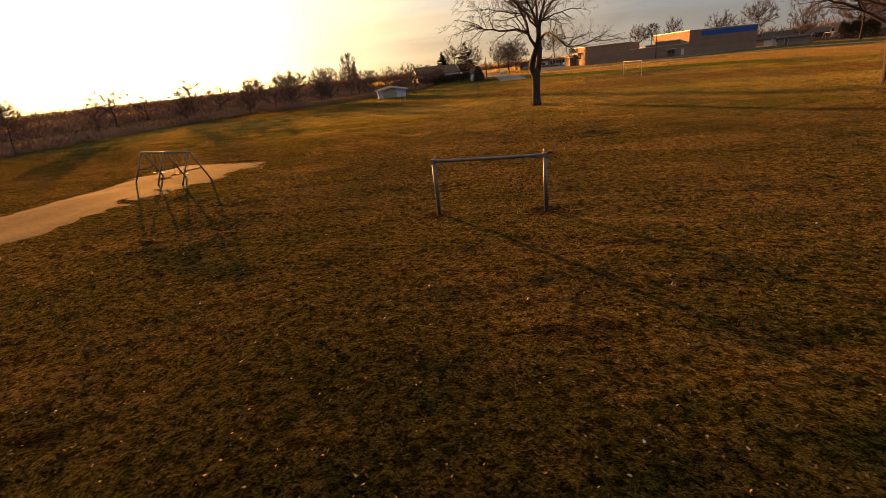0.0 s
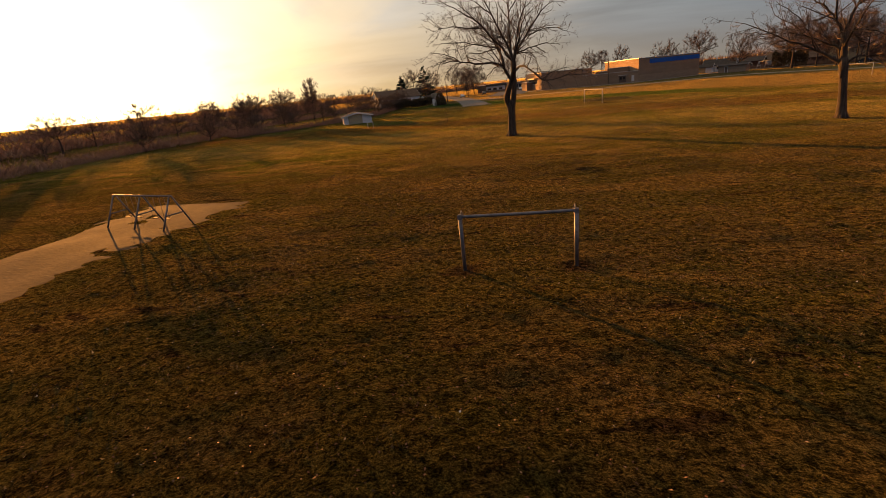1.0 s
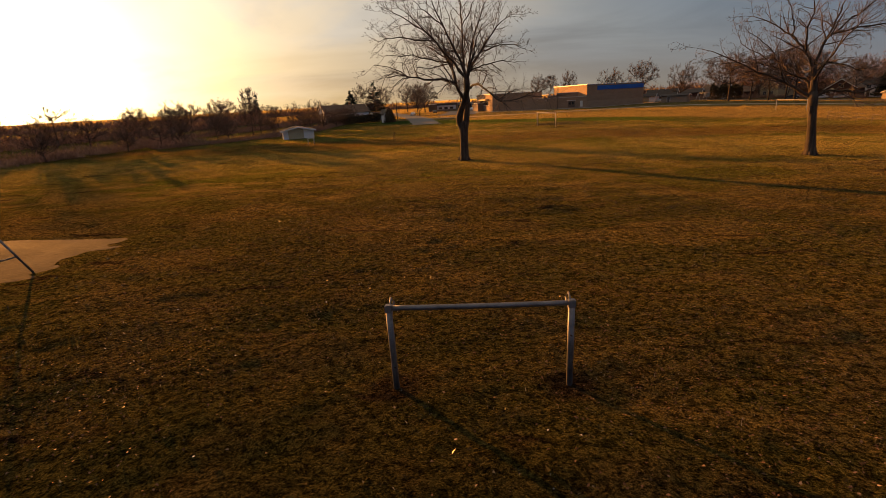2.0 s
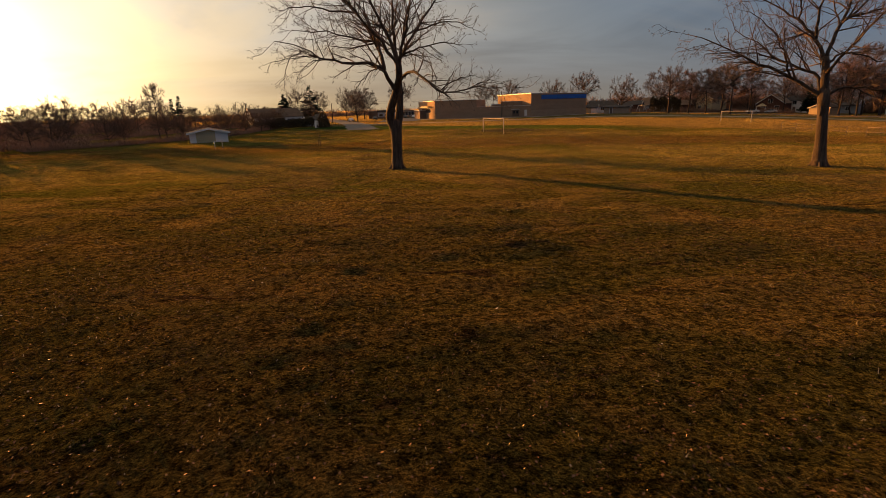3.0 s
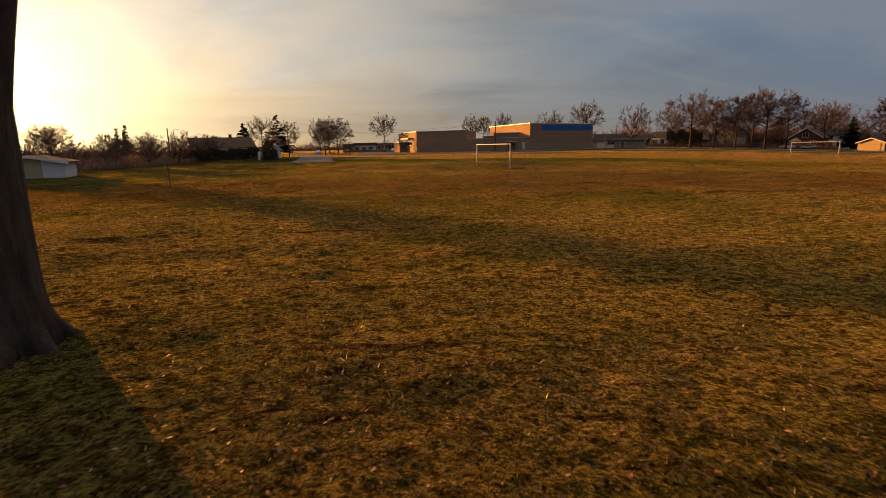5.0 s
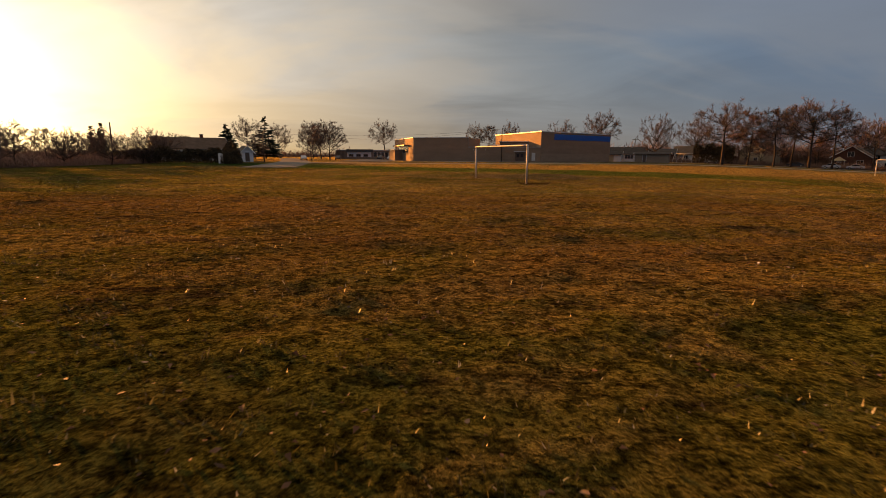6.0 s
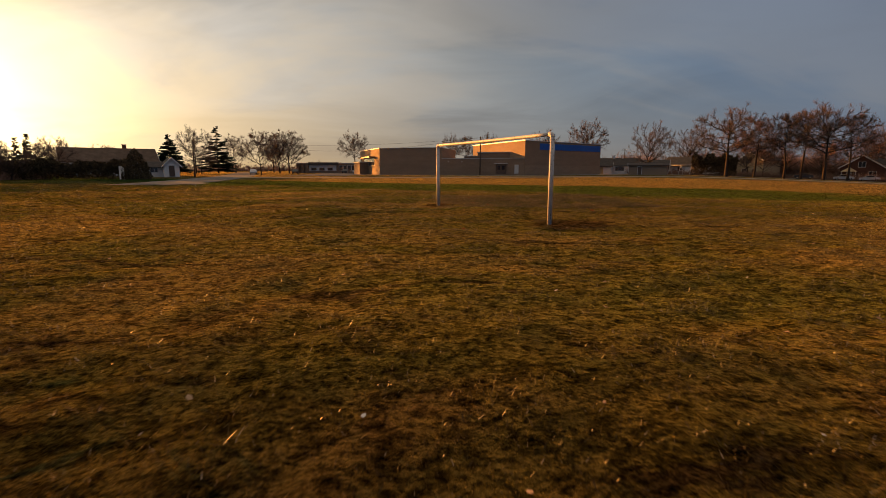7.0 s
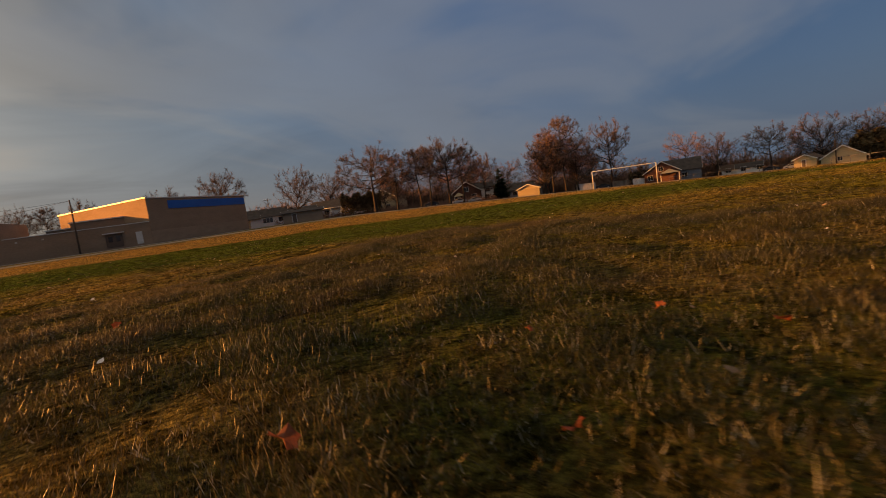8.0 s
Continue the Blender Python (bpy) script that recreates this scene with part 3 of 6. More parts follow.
def build_school():
    school = thing("school_building", "low tan brick school with a tall gym and flat roofs", "building")
    # the gym
    gym = new("gym")
    gym.parent = school
    gym.matrix_basis = wall_frame(C, D, 0.25)
    w, dep, h = 32.1, 18.2, 8.1
    bx, by = side_back(C, D, 30.5)
    part("wall", prism([(0, 0), (w, 0), (w, dep), (bx, by)], -0.6, h), M_BRICK, gym)
    part("low_course", boxed(-0.004, w + 0.004, -0.02, -0.002, 0.0, 2.15), M_BRICK_DARK, gym)
    c = bmesh.new()
    box(c, -0.14, w + 0.14, -0.14, 0.10, h - 0.02, h + 0.16)
    part("coping", c, M_COPING, gym, "pale metal roof coping")
    part("side_coping", prism([(-0.2, -0.12), (0.12, 0.104), (bx + 0.2, by + 0.2), (bx - 0.16, by + 0.1)], h + 0.002, h + 0.26), M_COPING, gym, "pale metal roof edge catching the sun")
    part("roof", prism([(0.3, 0.2), (w - 0.1, 0.2), (w - 0.1, dep - 0.1), (bx + 0.3, by - 0.2)], h - 0.01, h + 0.05), M_ROOFTAR, gym)
    part("blue_band", boxed(5.45, w - 0.25, -0.09, -0.003, 6.05, 7.62), M_BLUE, gym, "blue painted band under the roofline")
    for i, x in enumerate((3.2, 10.5, 17.5, 24.8, 30.2)):
        part("roof_vent", boxed(x, x + 0.28, 2.0, 2.3, h + 0.05, h + 0.42), M_COPING, gym)
    # the low link with its doors
    link_h, face = 4.1, (C - A)
    low = new("link_wing")
    low.parent = school
    low.matrix_basis = wall_frame(A, C, 0.0)
    ln = face.length
    part("wall", boxed(17.3, ln - 0.05, 0.0, 14, -0.5, link_h), M_BRICK, low)
    part("coping", boxed(17.36, ln - 0.06, -0.10, 0.16, link_h, link_h + 0.14), M_COPING, low)
    part("roof", boxed(17.36, ln - 0.06, 0.18, 13.8, link_h, link_h + 0.06), M_ROOFTAR, low)
    door = part("double_door", boxed(31.6, 33.9, -0.05, 0.02, 0.35, 2.55), M_DOOR, low, "brown steel double door")
    part("frame", box(box(boxed(31.45, 31.6, -0.09, 0.03, 0.35, 2.72), 33.9, 34.05, -0.09, 0.03, 0.35, 2.72), 31.6, 33.9, -0.09, 0.03, 2.55, 2.72), M_DOOR, door)
    for x in (31.85, 33.0):
        part("pane", boxed(x, x + 0.65, -0.07, -0.045, 1.35, 2.3), M_PANE, door)
    part("canopy", boxed(31.1, 34.4, -0.55, 0.0, 2.82, 2.98), M_COPING, low)
    part("side_door", boxed(36.1, 37.1, -0.05, 0.02, 0.4, 2.6), M_COPING, low, "pale steel side door")
    # a raised roof house behind the link
    part("upper_wall", boxed(25.5, 37.6, 6.0, 12.0, link_h, link_h + 1.65), M_BRICK, low)
    part("upper_coping", boxed(25.3, 37.6, 5.8, 12.1, link_h + 1.65, link_h + 1.86), M_COPING, low)
    part("upper_step", boxed(21.5, 25.5, 7.0, 12.0, link_h, link_h + 0.75), M_BRICK, low)
    part("upper_step_coping", boxed(21.3, 25.3, 6.8, 12.1, link_h + 0.75, link_h + 0.95), M_COPING, low)
    for x in (19.0, 22.6):
        part("wall_lamp", boxed(x, x + 0.22, -0.2, 0.0, 3.3, 3.55, 0.02), M_COPING, low)
    # the blind block
    blk = new("front_block")
    blk.parent = school
    blk.matrix_basis = wall_frame(A, C, 0.0)
    b2 = Vector((*side_back(A, C, 25.0), 0))
    part("wall", prism([(0, 0), (17.3, 0), (17.3, 13.5), (b2.x, b2.y)], -0.6, 6.9), M_BRICK, blk)
    rim = bmesh.new()
    box(rim, -0.1, 17.4, -0.12, 0.12, 6.9, 7.06)
    part("coping", rim, M_COPING, blk)
    side = new("entrance_side")
    side.parent = blk
    ang = math.degrees(math.atan2(-b2.y, -b2.x))
    side.matrix_basis = pose(b2.x, b2.y, 0, 0, 0, ang)
    part("coping", boxed(0, 25.0, -0.12, 0.12, 6.92, 7.10), M_COPING, side)
    part("entrance_canopy", boxed(4.6, 20.0, -1.7, 0.0, 4.6, 5.0), M_DOOR, side, "brown canopy over the school entrance")
    window(side, 6.0, 2.5, 13.0, 2.0, 0.0, 7, M_COPING)
    part("vestibule", boxed(2.4, 11.0, -2.6, -0.01, -0.3, 3.4), M_BRICK, side)
    part("vestibule_roof", boxed(2.2, 11.2, -2.8, -0.01, 3.4, 3.62), M_COPING, side)
    # classroom wing far behind
    wing = new("classroom_wing")
    wing.parent = school
    wing.matrix_basis = pose(-56, 193, 0, 0, 0, 8)
    part("wall", boxed(10.6, 34, 0, 12, -0.6, 3.6), M_BRICK, wing)
    part("roof", boxed(15.0, 26.0, -0.7, 12, 3.0, 4.05), M_ROOFTAR, wing, "dark overhanging roof edge")
    part("low_roof", boxed(26.02, 34.3, -0.3, 12, 3.6, 3.85), M_COPING, wing)
    part("end_roof", boxed(10.3, 14.98, -0.3, 12, 3.6, 3.85), M_COPING, wing)
    for i in range(3):
        part("lit_pier", boxed(10.6 + i * 1.7, 11.4 + i * 1.7, -0.9, -0.004, -0.4, 3.3), M_BRICK, wing, "brick pier catching the sun")
    part("white_panel", boxed(15.2, 25.2, -0.12, -0.004, 0.9, 3.0), M_TRIM, wing, "white panel wall with windows")
    for i in range(5):
        window(wing, 26.3 + i * 1.55, 1.0, 1.25, 1.9, -0.01, 1)
    for i in range(3):
        window(wing, 16.0 + i * 3.0, 1.1, 1.8, 0.9, -0.13, 2, M_DOOR)


build_school()


# ---- goals ----


def goal(width, tall, radius, material, label, m, hooks=False, elbow=True):
    """A goal of thick pipe: two posts and a crossbar on x, fittings at the corners."""
    g = thing("soccer_goal", label, "goal", m, "goals on the pitch")
    half = width / 2
    for x in (-half, half):
        lean = 0.02 if x < 0 else -0.015
        part("post", tubes([([(x + lean, 0, -0.25), (x + lean * 0.5, 0, tall * 0.5), (x, 0, tall - radius * 1.4)], [radius * 1.1] * 3, 20)], "post"), material, g)
    sag = [(x, 0, tall - 0.012 * (1 - (x / half) ** 2)) for x in np.linspace(-half + radius * 1.2, half - radius * 1.2, 13)]
    part("crossbar", tubes([(sag, [radius * 0.88] * 13, 20)], "crossbar"), material, g)
    for s in (-1, 1):
        if elbow:
            arc = [(s * (half - radius * 1.5 + math.sin(a) * radius * 1.5), 0, tall - radius * 1.5 + math.cos(a) * radius * 1.5) for a in np.linspace(0, math.pi / 2, 7)]
            arc = [(s * (half - radius * 2.1), 0, tall)] + arc + [(s * half, 0, tall - radius * 2.3)]
            part("collar", tubes([([(s * half, 0, tall - radius * 2.5), (s * half, 0, tall - radius * 2.15)], [radius * 1.2] * 2, 20)], "collar"), material, g)
            part("corner_elbow", tubes([(arc, [radius * 1.12] * len(arc), 20)], "corner_elbow"), material, g)
        else:
            part("corner_cap", boxed(s * half - radius * 1.2, s * half + radius * 1.2, -radius * 1.15, radius * 1.15, tall - radius * 1.6, tall + radius * 1.15, 0.015), material, g)
        if hooks:
            x = s * (half - 0.02)
            part("net_hook", tubes([([(x, 0.02, tall - 0.28), (x - s * 0.05, 0.30, tall + 0.02), (x - s * 0.02, 0.16, tall + 0.16), (x, 0.0, tall + 0.02)], [0.022] * 4, 8)], "net_hook"), material, g)
    return g


def between(p, q, z):
    return pose((p[0] + q[0]) / 2, (p[1] + q[1]) / 2, z, 0, 0, math.degrees(math.atan2(q[1] - p[1], q[0] - p[0])))


goal(7.32, 2.40, 0.060, M_WHITE, "white painted steel goal frame, paint chipped, no net", between((1.26, 26.64), (4.2, 19.9), ground_z(2.7, 23.3)))
goal(7.6, 2.40, 0.060, M_WHITE, "white steel goal frame standing before the far houses", between((60.53, 57.98), (63.93, 50.7), ground_z(62.2, 54.3)))
goal(3.78, 1.90, 0.062, M_GALV, "small grey galvanised pipe goal with net hooks", between((-7.6, -66.31), (-3.82, -66.05), ground_z(-5.7, -66.2) - 0.03), hooks=True, elbow=False)

# ---- trees ----


def unit(v):
    return v / (np.linalg.norm(v) + 1e-9)


def branch_line(rng, start, d, length, n, wander, lift):
    pts, p, d = [start], np.array(start, float), unit(np.array(d, float))
    for i in range(n):
        d = unit(d + rng.normal(0, wander, 3) + np.array((0, 0, lift)))
        p = p + d * length / n
        pts.append(p)
    return np.array(pts)


def side_way(rng, d, angle):
    d = unit(d)
    r = unit(np.cross(d, unit(rng.normal(0, 1, 3))))
    return unit(d * math.cos(angle) + r * math.sin(angle))


def sprout(rng, pts, radii, level, spec, out, floor=2.2):
    """Side branches along a line, level by level. spec[level]: (count per metre or number, length factor, spread angle, wander, lift)."""
    if level >= len(spec):
        return
    number, lf, angle, wander, lift, rmin, sides, seg = spec[level]
    total = np.linalg.norm(np.diff(pts, axis=0), axis=1).sum()
    n = max(2, int(round(number * total))) if number < 3 else int(number)
    for k in range(n):
        f = rng.uniform(0.22, 1.0) if k else 1.0
        f = min(f, 0.999)
        i = min(int(f * (len(pts) - 1)), len(pts) - 2)
        g = f * (len(pts) - 1) - i
        start = pts[i] * (1 - g) + pts[i + 1] * g
        d = pts[i + 1] - pts[i]
        r = max(rmin, (radii[i] * (1 - g) + radii[i + 1] * g) * rng.uniform(0.45, 0.7))
        length = lf * min(total, 7.0) * rng.uniform(0.55, 1.15) * (1.1 - 0.45 * f)
        way = side_way(rng, d, radians(rng.uniform(angle * 0.6, angle * 1.3)))
        if start[2] + way[2] * length < floor:
            way[2] = abs(way[2])
        line = branch_line(rng, start, way, length, seg, wander, lift)
        rr = np.linspace(r, max(rmin * 0.7, r * 0.35), seg + 1)
        out.setdefault(level, []).append((line, rr, sides))
        sprout(rng, line, rr, level + 1, spec, out, floor)


def smooth_line(points, n):
    """A rounded line through hand-set points, Catmull-Rom."""
    p = np.array([points[0], *points, points[-1]], float)
    res = []
    m = len(points) - 1
    for t in np.linspace(0, m - 1e-6, n):
        i = int(t)
        f = t - i
        a, b, c, d = p[i], p[i + 1], p[i + 2], p[i + 3]
        res.append(0.5 * (2 * b + (c - a) * f + (2 * a - 5 * b + 4 * c - d) * f * f + (3 * b - a - 3 * c + d) * f ** 3))
    return np.array(res)


def roots(rng, radius, n=7):
    """Flaring root feet round a trunk."""
    res = []
    for i in range(n):
        a = 2 * math.pi * i / n + rng.uniform(-0.3, 0.3)
        c, s = math.cos(a), math.sin(a)
        r = radius
        res.append(([(c * r * 0.55, s * r * 0.55, 0.75), (c * r * 0.85, s * r * 0.85, 0.28), (c * r * 1.35, s * r * 1.35, 0.02), (c * r * 2.0, s * r * 2.0, -0.12)],
                    [r * 0.35, r * 0.36, r * 0.26, r * 0.10], 8))
    return res


def hero_tree(label, m, seed, trunk_tubes, limbs, spec, root_r, slim=1.0, floor=3.4):
    """A bare tree with hand-shaped limbs; the side branches and twigs grow from them."""
    rng = np.random.RandomState(seed)
    t = thing("bare_tree", label, "tree", m, "bare trees on the field")
    part("trunk", tubes(trunk_tubes + roots(rng, root_r), "trunk"), M_BARK, t)
    out = {}
    for pts, r0, r1 in limbs:
        line = smooth_line(pts, 14)
        line = line + np.concatenate((np.zeros((2, 3)), rng.normal(0, 0.05, (12, 3))))
        rr = np.linspace(r0 * slim, r1, 14) * (1 + rng.uniform(-0.05, 0.05, 14))
        part("limb", tubes([(line, rr, 9)], "limb"), M_BARK, t)
        sprout(rng, line, rr, 0, DROOP_SPEC if line[-1][2] < 8.4 else spec, out, floor)
    for b in out.get(0, []):
        part("branch", tubes([b], "branch"), M_TWIG, t)
    part("crown", tubes([b for lev in out if lev > 0 for b in out[lev]], "crown"), M_TWIG, t, "fine bare brown twigs")
    return t


HERO_SPEC = (
    # number, length factor, angle, wander, lift, smallest radius, sides, segments
    (2.5, 0.46, 48, 0.13, 0.04, 0.015, 5, 6),
    (2.7, 0.44, 46, 0.17, 0.01, 0.010, 3, 4),
    (3.0 - 1e-6, 0.52, 44, 0.20, -0.03, 0.0075, 3, 2),
    (14, 0.66, 46, 0.18, -0.03, 0.0058, 2, 1),
)
DROOP_SPEC = (
    (2.7, 0.36, 44, 0.15, -0.01, 0.010, 5, 6),
    (2.9, 0.44, 44, 0.18, -0.06, 0.0065, 3, 4),
    (3.0 - 1e-6, 0.52, 42, 0.20, -0.12, 0.0052, 3, 2),
    (9, 0.60, 42, 0.18, -0.10, 0.0046, 2, 1),
)

# the tree with the split trunk; one stem leans towards the open field, the other stands; x runs across, y away
SPLIT_TREE_LOW_LIMBS = [
    (((0.28, -1.2, 5.9), (-0.05, -1.5, 6.6), (-0.42, -1.8, 7.35), (-1.3, -2.0, 7.75), (-2.85, -2.1, 7.85), (-4.0, -2.2, 8.05), (-4.8, -2.3, 8.2), (-5.8, -2.4, 8.85), (-7.9, -2.4, 9.4)), 0.17, 0.022),
    (((0.45, 0.6, 6.6), (0.9, 0.2, 7.05), (1.7, -1.2, 7.15), (2.6, -2.8, 6.55), (3.3, -4.0, 5.8), (4.0, -4.7, 5.5), (5.1, -4.4, 5.72), (6.3, -3.6, 5.8), (7.5, -3.0, 5.75), (9.75, -3.4, 5.72)), 0.12, 0.010),
    (((-0.35, -1.8, 7.3), (-0.7, -1.8, 8.9), (-2.2, -1.5, 11.2), (-4.4, -1.2, 13.0), (-6.4, -1.0, 14.2)), 0.15, 0.022),
    (((0.72, -2.6, 7.7), (0.0, -2.5, 9.8), (-1.3, -2.7, 12.4), (-2.3, -2.9, 15.2)), 0.15, 0.022),
    (((0.41, 0.9, 7.6), (0.25, 0.8, 9.6), (0.2, 0.8, 12.6), (0.0, 0.8, 15.9)), 0.16, 0.022),
]
SPLIT_TREE_TOP_LIMBS = [
    (((0.44, 0.9, 7.4), (0.75, 0.6, 8.5), (1.8, 0.5, 10.1), (3.4, 0.5, 12.0), (4.6, 0.4, 13.2)), 0.15, 0.022),
    (((0.55, 0.9, 8.3), (1.1, 1.4, 11.0), (1.9, 2.0, 13.4), (2.6, 2.6, 15.2)), 0.11, 0.022),
    (((0.41, 0.9, 7.4), (0.6, 2.4, 8.8), (1.3, 4.8, 9.8), (2.7, 7.0, 11.0)), 0.12, 0.022),
    (((0.41, 0.9, 7.7), (-0.7, 2.6, 9.2), (-2.6, 4.6, 10.6), (-4.6, 6.0, 12.0)), 0.12, 0.022),
    (((0.76, -2.6, 7.5), (1.3, -3.4, 9.2), (1.8, -4.4, 10.6), (2.3, -5.0, 11.8)), 0.12, 0.022),
    (((0.74, -2.6, 7.6), (-0.7, -3.6, 9.6), (-2.5, -4.7, 11.6), (-4.0, -5.6, 13.2)), 0.12, 0.022),
]
SPLIT_TREE_BACK_LIMBS = [
    (((-0.5, -1.9, 7.42), (-1.1, -2.1, 7.3), (-1.7, -2.2, 6.85), (-2.2, -2.3, 6.3), (-2.6, -2.3, 5.7)), 0.05, 0.010),
    (((-6.0, -2.4, 8.7), (-6.9, -2.5, 8.2), (-7.35, -2.6, 7.2), (-7.5, -2.6, 6.2)), 0.04, 0.010),
    (((-4.4, -2.2, 8.1), (-5.3, -2.4, 8.0), (-6.1, -2.6, 7.4), (-6.6, -2.7, 6.6)), 0.045, 0.010),
    (((-5.0, -2.3, 8.3), (-6.4, -2.5, 8.3), (-8.6, -2.6, 7.9)), 0.045, 0.010),
    (((1.8, 0.5, 10.1), (3.2, 0.2, 10.5), (4.9, -0.2, 10.6), (6.2, -0.3, 10.1)), 0.07, 0.016),
    (((-2.2, -1.5, 11.2), (-4.8, -1.4, 11.6), (-6.4, -1.2, 11.8), (-7.8, -1.2, 11.5)), 0.07, 0.016),
    (((-1.3, -2.7, 12.4), (-3.0, -2.6, 13.8), (-4.6, -2.5, 15.2)), 0.06, 0.016),
    (((0.2, 0.8, 12.6), (1.3, 0.4, 14.2), (2.1, 0.2, 16.0)), 0.06, 0.016),
    (((-0.8, -1.8, 9.2), (-2.8, -1.2, 9.7), (-4.8, -0.8, 10.2), (-7.0, -0.6, 10.3)), 0.08, 0.016),
]
SPLIT_TREE_SIDE_BOUGHS = [
    (((0.75, 0.6, 8.5), (2.2, -0.2, 8.9), (3.9, -0.5, 9.1), (5.2, -0.6, 8.9)), 0.08, 0.016),
    (((0.56, 0.7, 6.6), (1.0, 0.4, 7.0), (1.6, 0.2, 7.25), (2.5, 0.0, 7.4)), 0.05, 0.012),
    (((0.66, 0.6, 5.9), (0.85, 0.5, 6.2), (1.05, 0.4, 5.7), (1.25, 0.3, 5.2)), 0.025, 0.008),
    (((3.6, -4.4, 5.65), (4.8, -4.6, 6.3), (5.6, -4.7, 6.5), (6.4, -4.8, 6.4)), 0.04, 0.009),
    (((4.9, -4.5, 5.7), (5.5, -4.9, 5.45), (5.8, -5.1, 4.9), (5.9, -5.3, 4.2)), 0.020, 0.006),
    (((6.2, -3.7, 5.8), (6.7, -3.3, 5.5), (6.95, -2.9, 5.0), (7.0, -2.6, 4.45)), 0.020, 0.006),
    (((7.3, -3.1, 5.8), (8.0, -2.8, 5.5), (8.3, -2.5, 4.9), (8.6, -2.3, 4.35)), 0.020, 0.006),
    (((3.0, -3.4, 6.2), (3.4, -3.0, 5.7), (3.5, -2.8, 5.2), (3.7, -2.7, 4.9)), 0.016, 0.006),
    (((5.6, -4.1, 5.75), (6.6, -4.4, 6.2), (7.8, -4.3, 6.1), (8.8, -4.0, 5.7)), 0.030, 0.008),
]
hero_tree(
    "large bare tree whose trunk is split by a narrow slit", pose(-9.26, -25.35, ground_z(-9.26, -25.35) - 0.02), 21,
    [([(0.0, 0, -0.2), (0.0, 0, 0.35), (0.02, 0, 0.9), (0.04, 0.02, 1.7), (0.05, 0.02, 2.6), (0.03, 0.0, 3.2), (0.0, 0.0, 3.7), (0.02, 0.0, 3.86)], [0.60, 0.485, 0.43, 0.41, 0.43, 0.47, 0.44, 0.20], 22),
     (smooth_line([(-0.06, -0.02, 2.6), (-0.17, -0.06, 3.3), (-0.34, -0.22, 3.95), (-0.14, -0.6, 4.7), (0.12, -0.9, 5.3), (0.33, -1.15, 5.8), (0.52, -1.5, 6.3), (0.74, -2.3, 6.8), (0.78, -2.6, 7.4), (0.72, -2.65, 8.1)], 26), np.concatenate((np.linspace(0.30, 0.33, 8), np.linspace(0.30, 0.20, 18))), 16),
     (smooth_line([(0.10, 0.02, 2.6), (0.22, 0.05, 3.3), (0.34, 0.12, 4.0), (0.41, 0.3, 4.8), (0.44, 0.5, 5.7), (0.41, 0.75, 6.5), (0.41, 0.85, 7.2), (0.41, 0.9, 8.2)], 20), np.concatenate((np.linspace(0.32, 0.29, 10), np.linspace(0.285, 0.20, 10))), 16),
     ([(0.62, 0.45, 5.45), (0.70, 0.46, 5.78), (0.66, 0.5, 6.0)], [0.07, 0.11, 0.04], 10),
     ([(-0.50, -0.2, 3.7), (-0.56, -0.25, 4.0), (-0.42, -0.3, 4.35)], [0.07, 0.12, 0.05], 10)],
    SPLIT_TREE_LOW_LIMBS + SPLIT_TREE_TOP_LIMBS + SPLIT_TREE_BACK_LIMBS + SPLIT_TREE_SIDE_BOUGHS, HERO_SPEC, 0.44, floor=4.4)

# the spreading tree with a low fork
FORK_TREE_LOW_LIMBS = [
    (((-0.40, 0, 4.45), (-1.3, -0.1, 5.1), (-2.6, -0.3, 5.9), (-4.0, -0.5, 6.55), (-5.2, -0.6, 7.3), (-6.7, -0.7, 8.15), (-8.8, -0.6, 9.0)), 0.19, 0.022),
    (((-0.62, 0.05, 4.8), (-0.97, 0.1, 5.9), (-2.1, 0.3, 6.4), (-3.5, 0.6, 7.15), (-4.2, 0.8, 7.95), (-6.0, 1.0, 9.15)), 0.15, 0.022),
    (((-0.68, 0, 6.8), (-1.35, 0.2, 8.2), (-2.4, 0.5, 9.3), (-3.6, 0.7, 10.3), (-5.4, 0.8, 11.3)), 0.16, 0.022),
    (((-0.64, 0, 6.8), (-0.38, 0.2, 8.2), (0.1, 0.3, 9.1), (1.6, 0.5, 9.5), (3.6, 0.6, 9.7), (5.2, 0.6, 10.4)), 0.16, 0.022),
    (((-1.30, 0.1, 8.1), (-1.42, -0.4, 9.6), (-1.2, -0.8, 11.0), (-1.5, -1.0, 12.8)), 0.12, 0.022),
    (((-0.22, 0, 4.5), (0.4, -0.1, 5.0), (1.7, -0.2, 4.95), (2.5, -0.3, 4.75), (4.0, -0.4, 5.3), (5.6, -0.5, 5.6)), 0.12, 0.018),
]
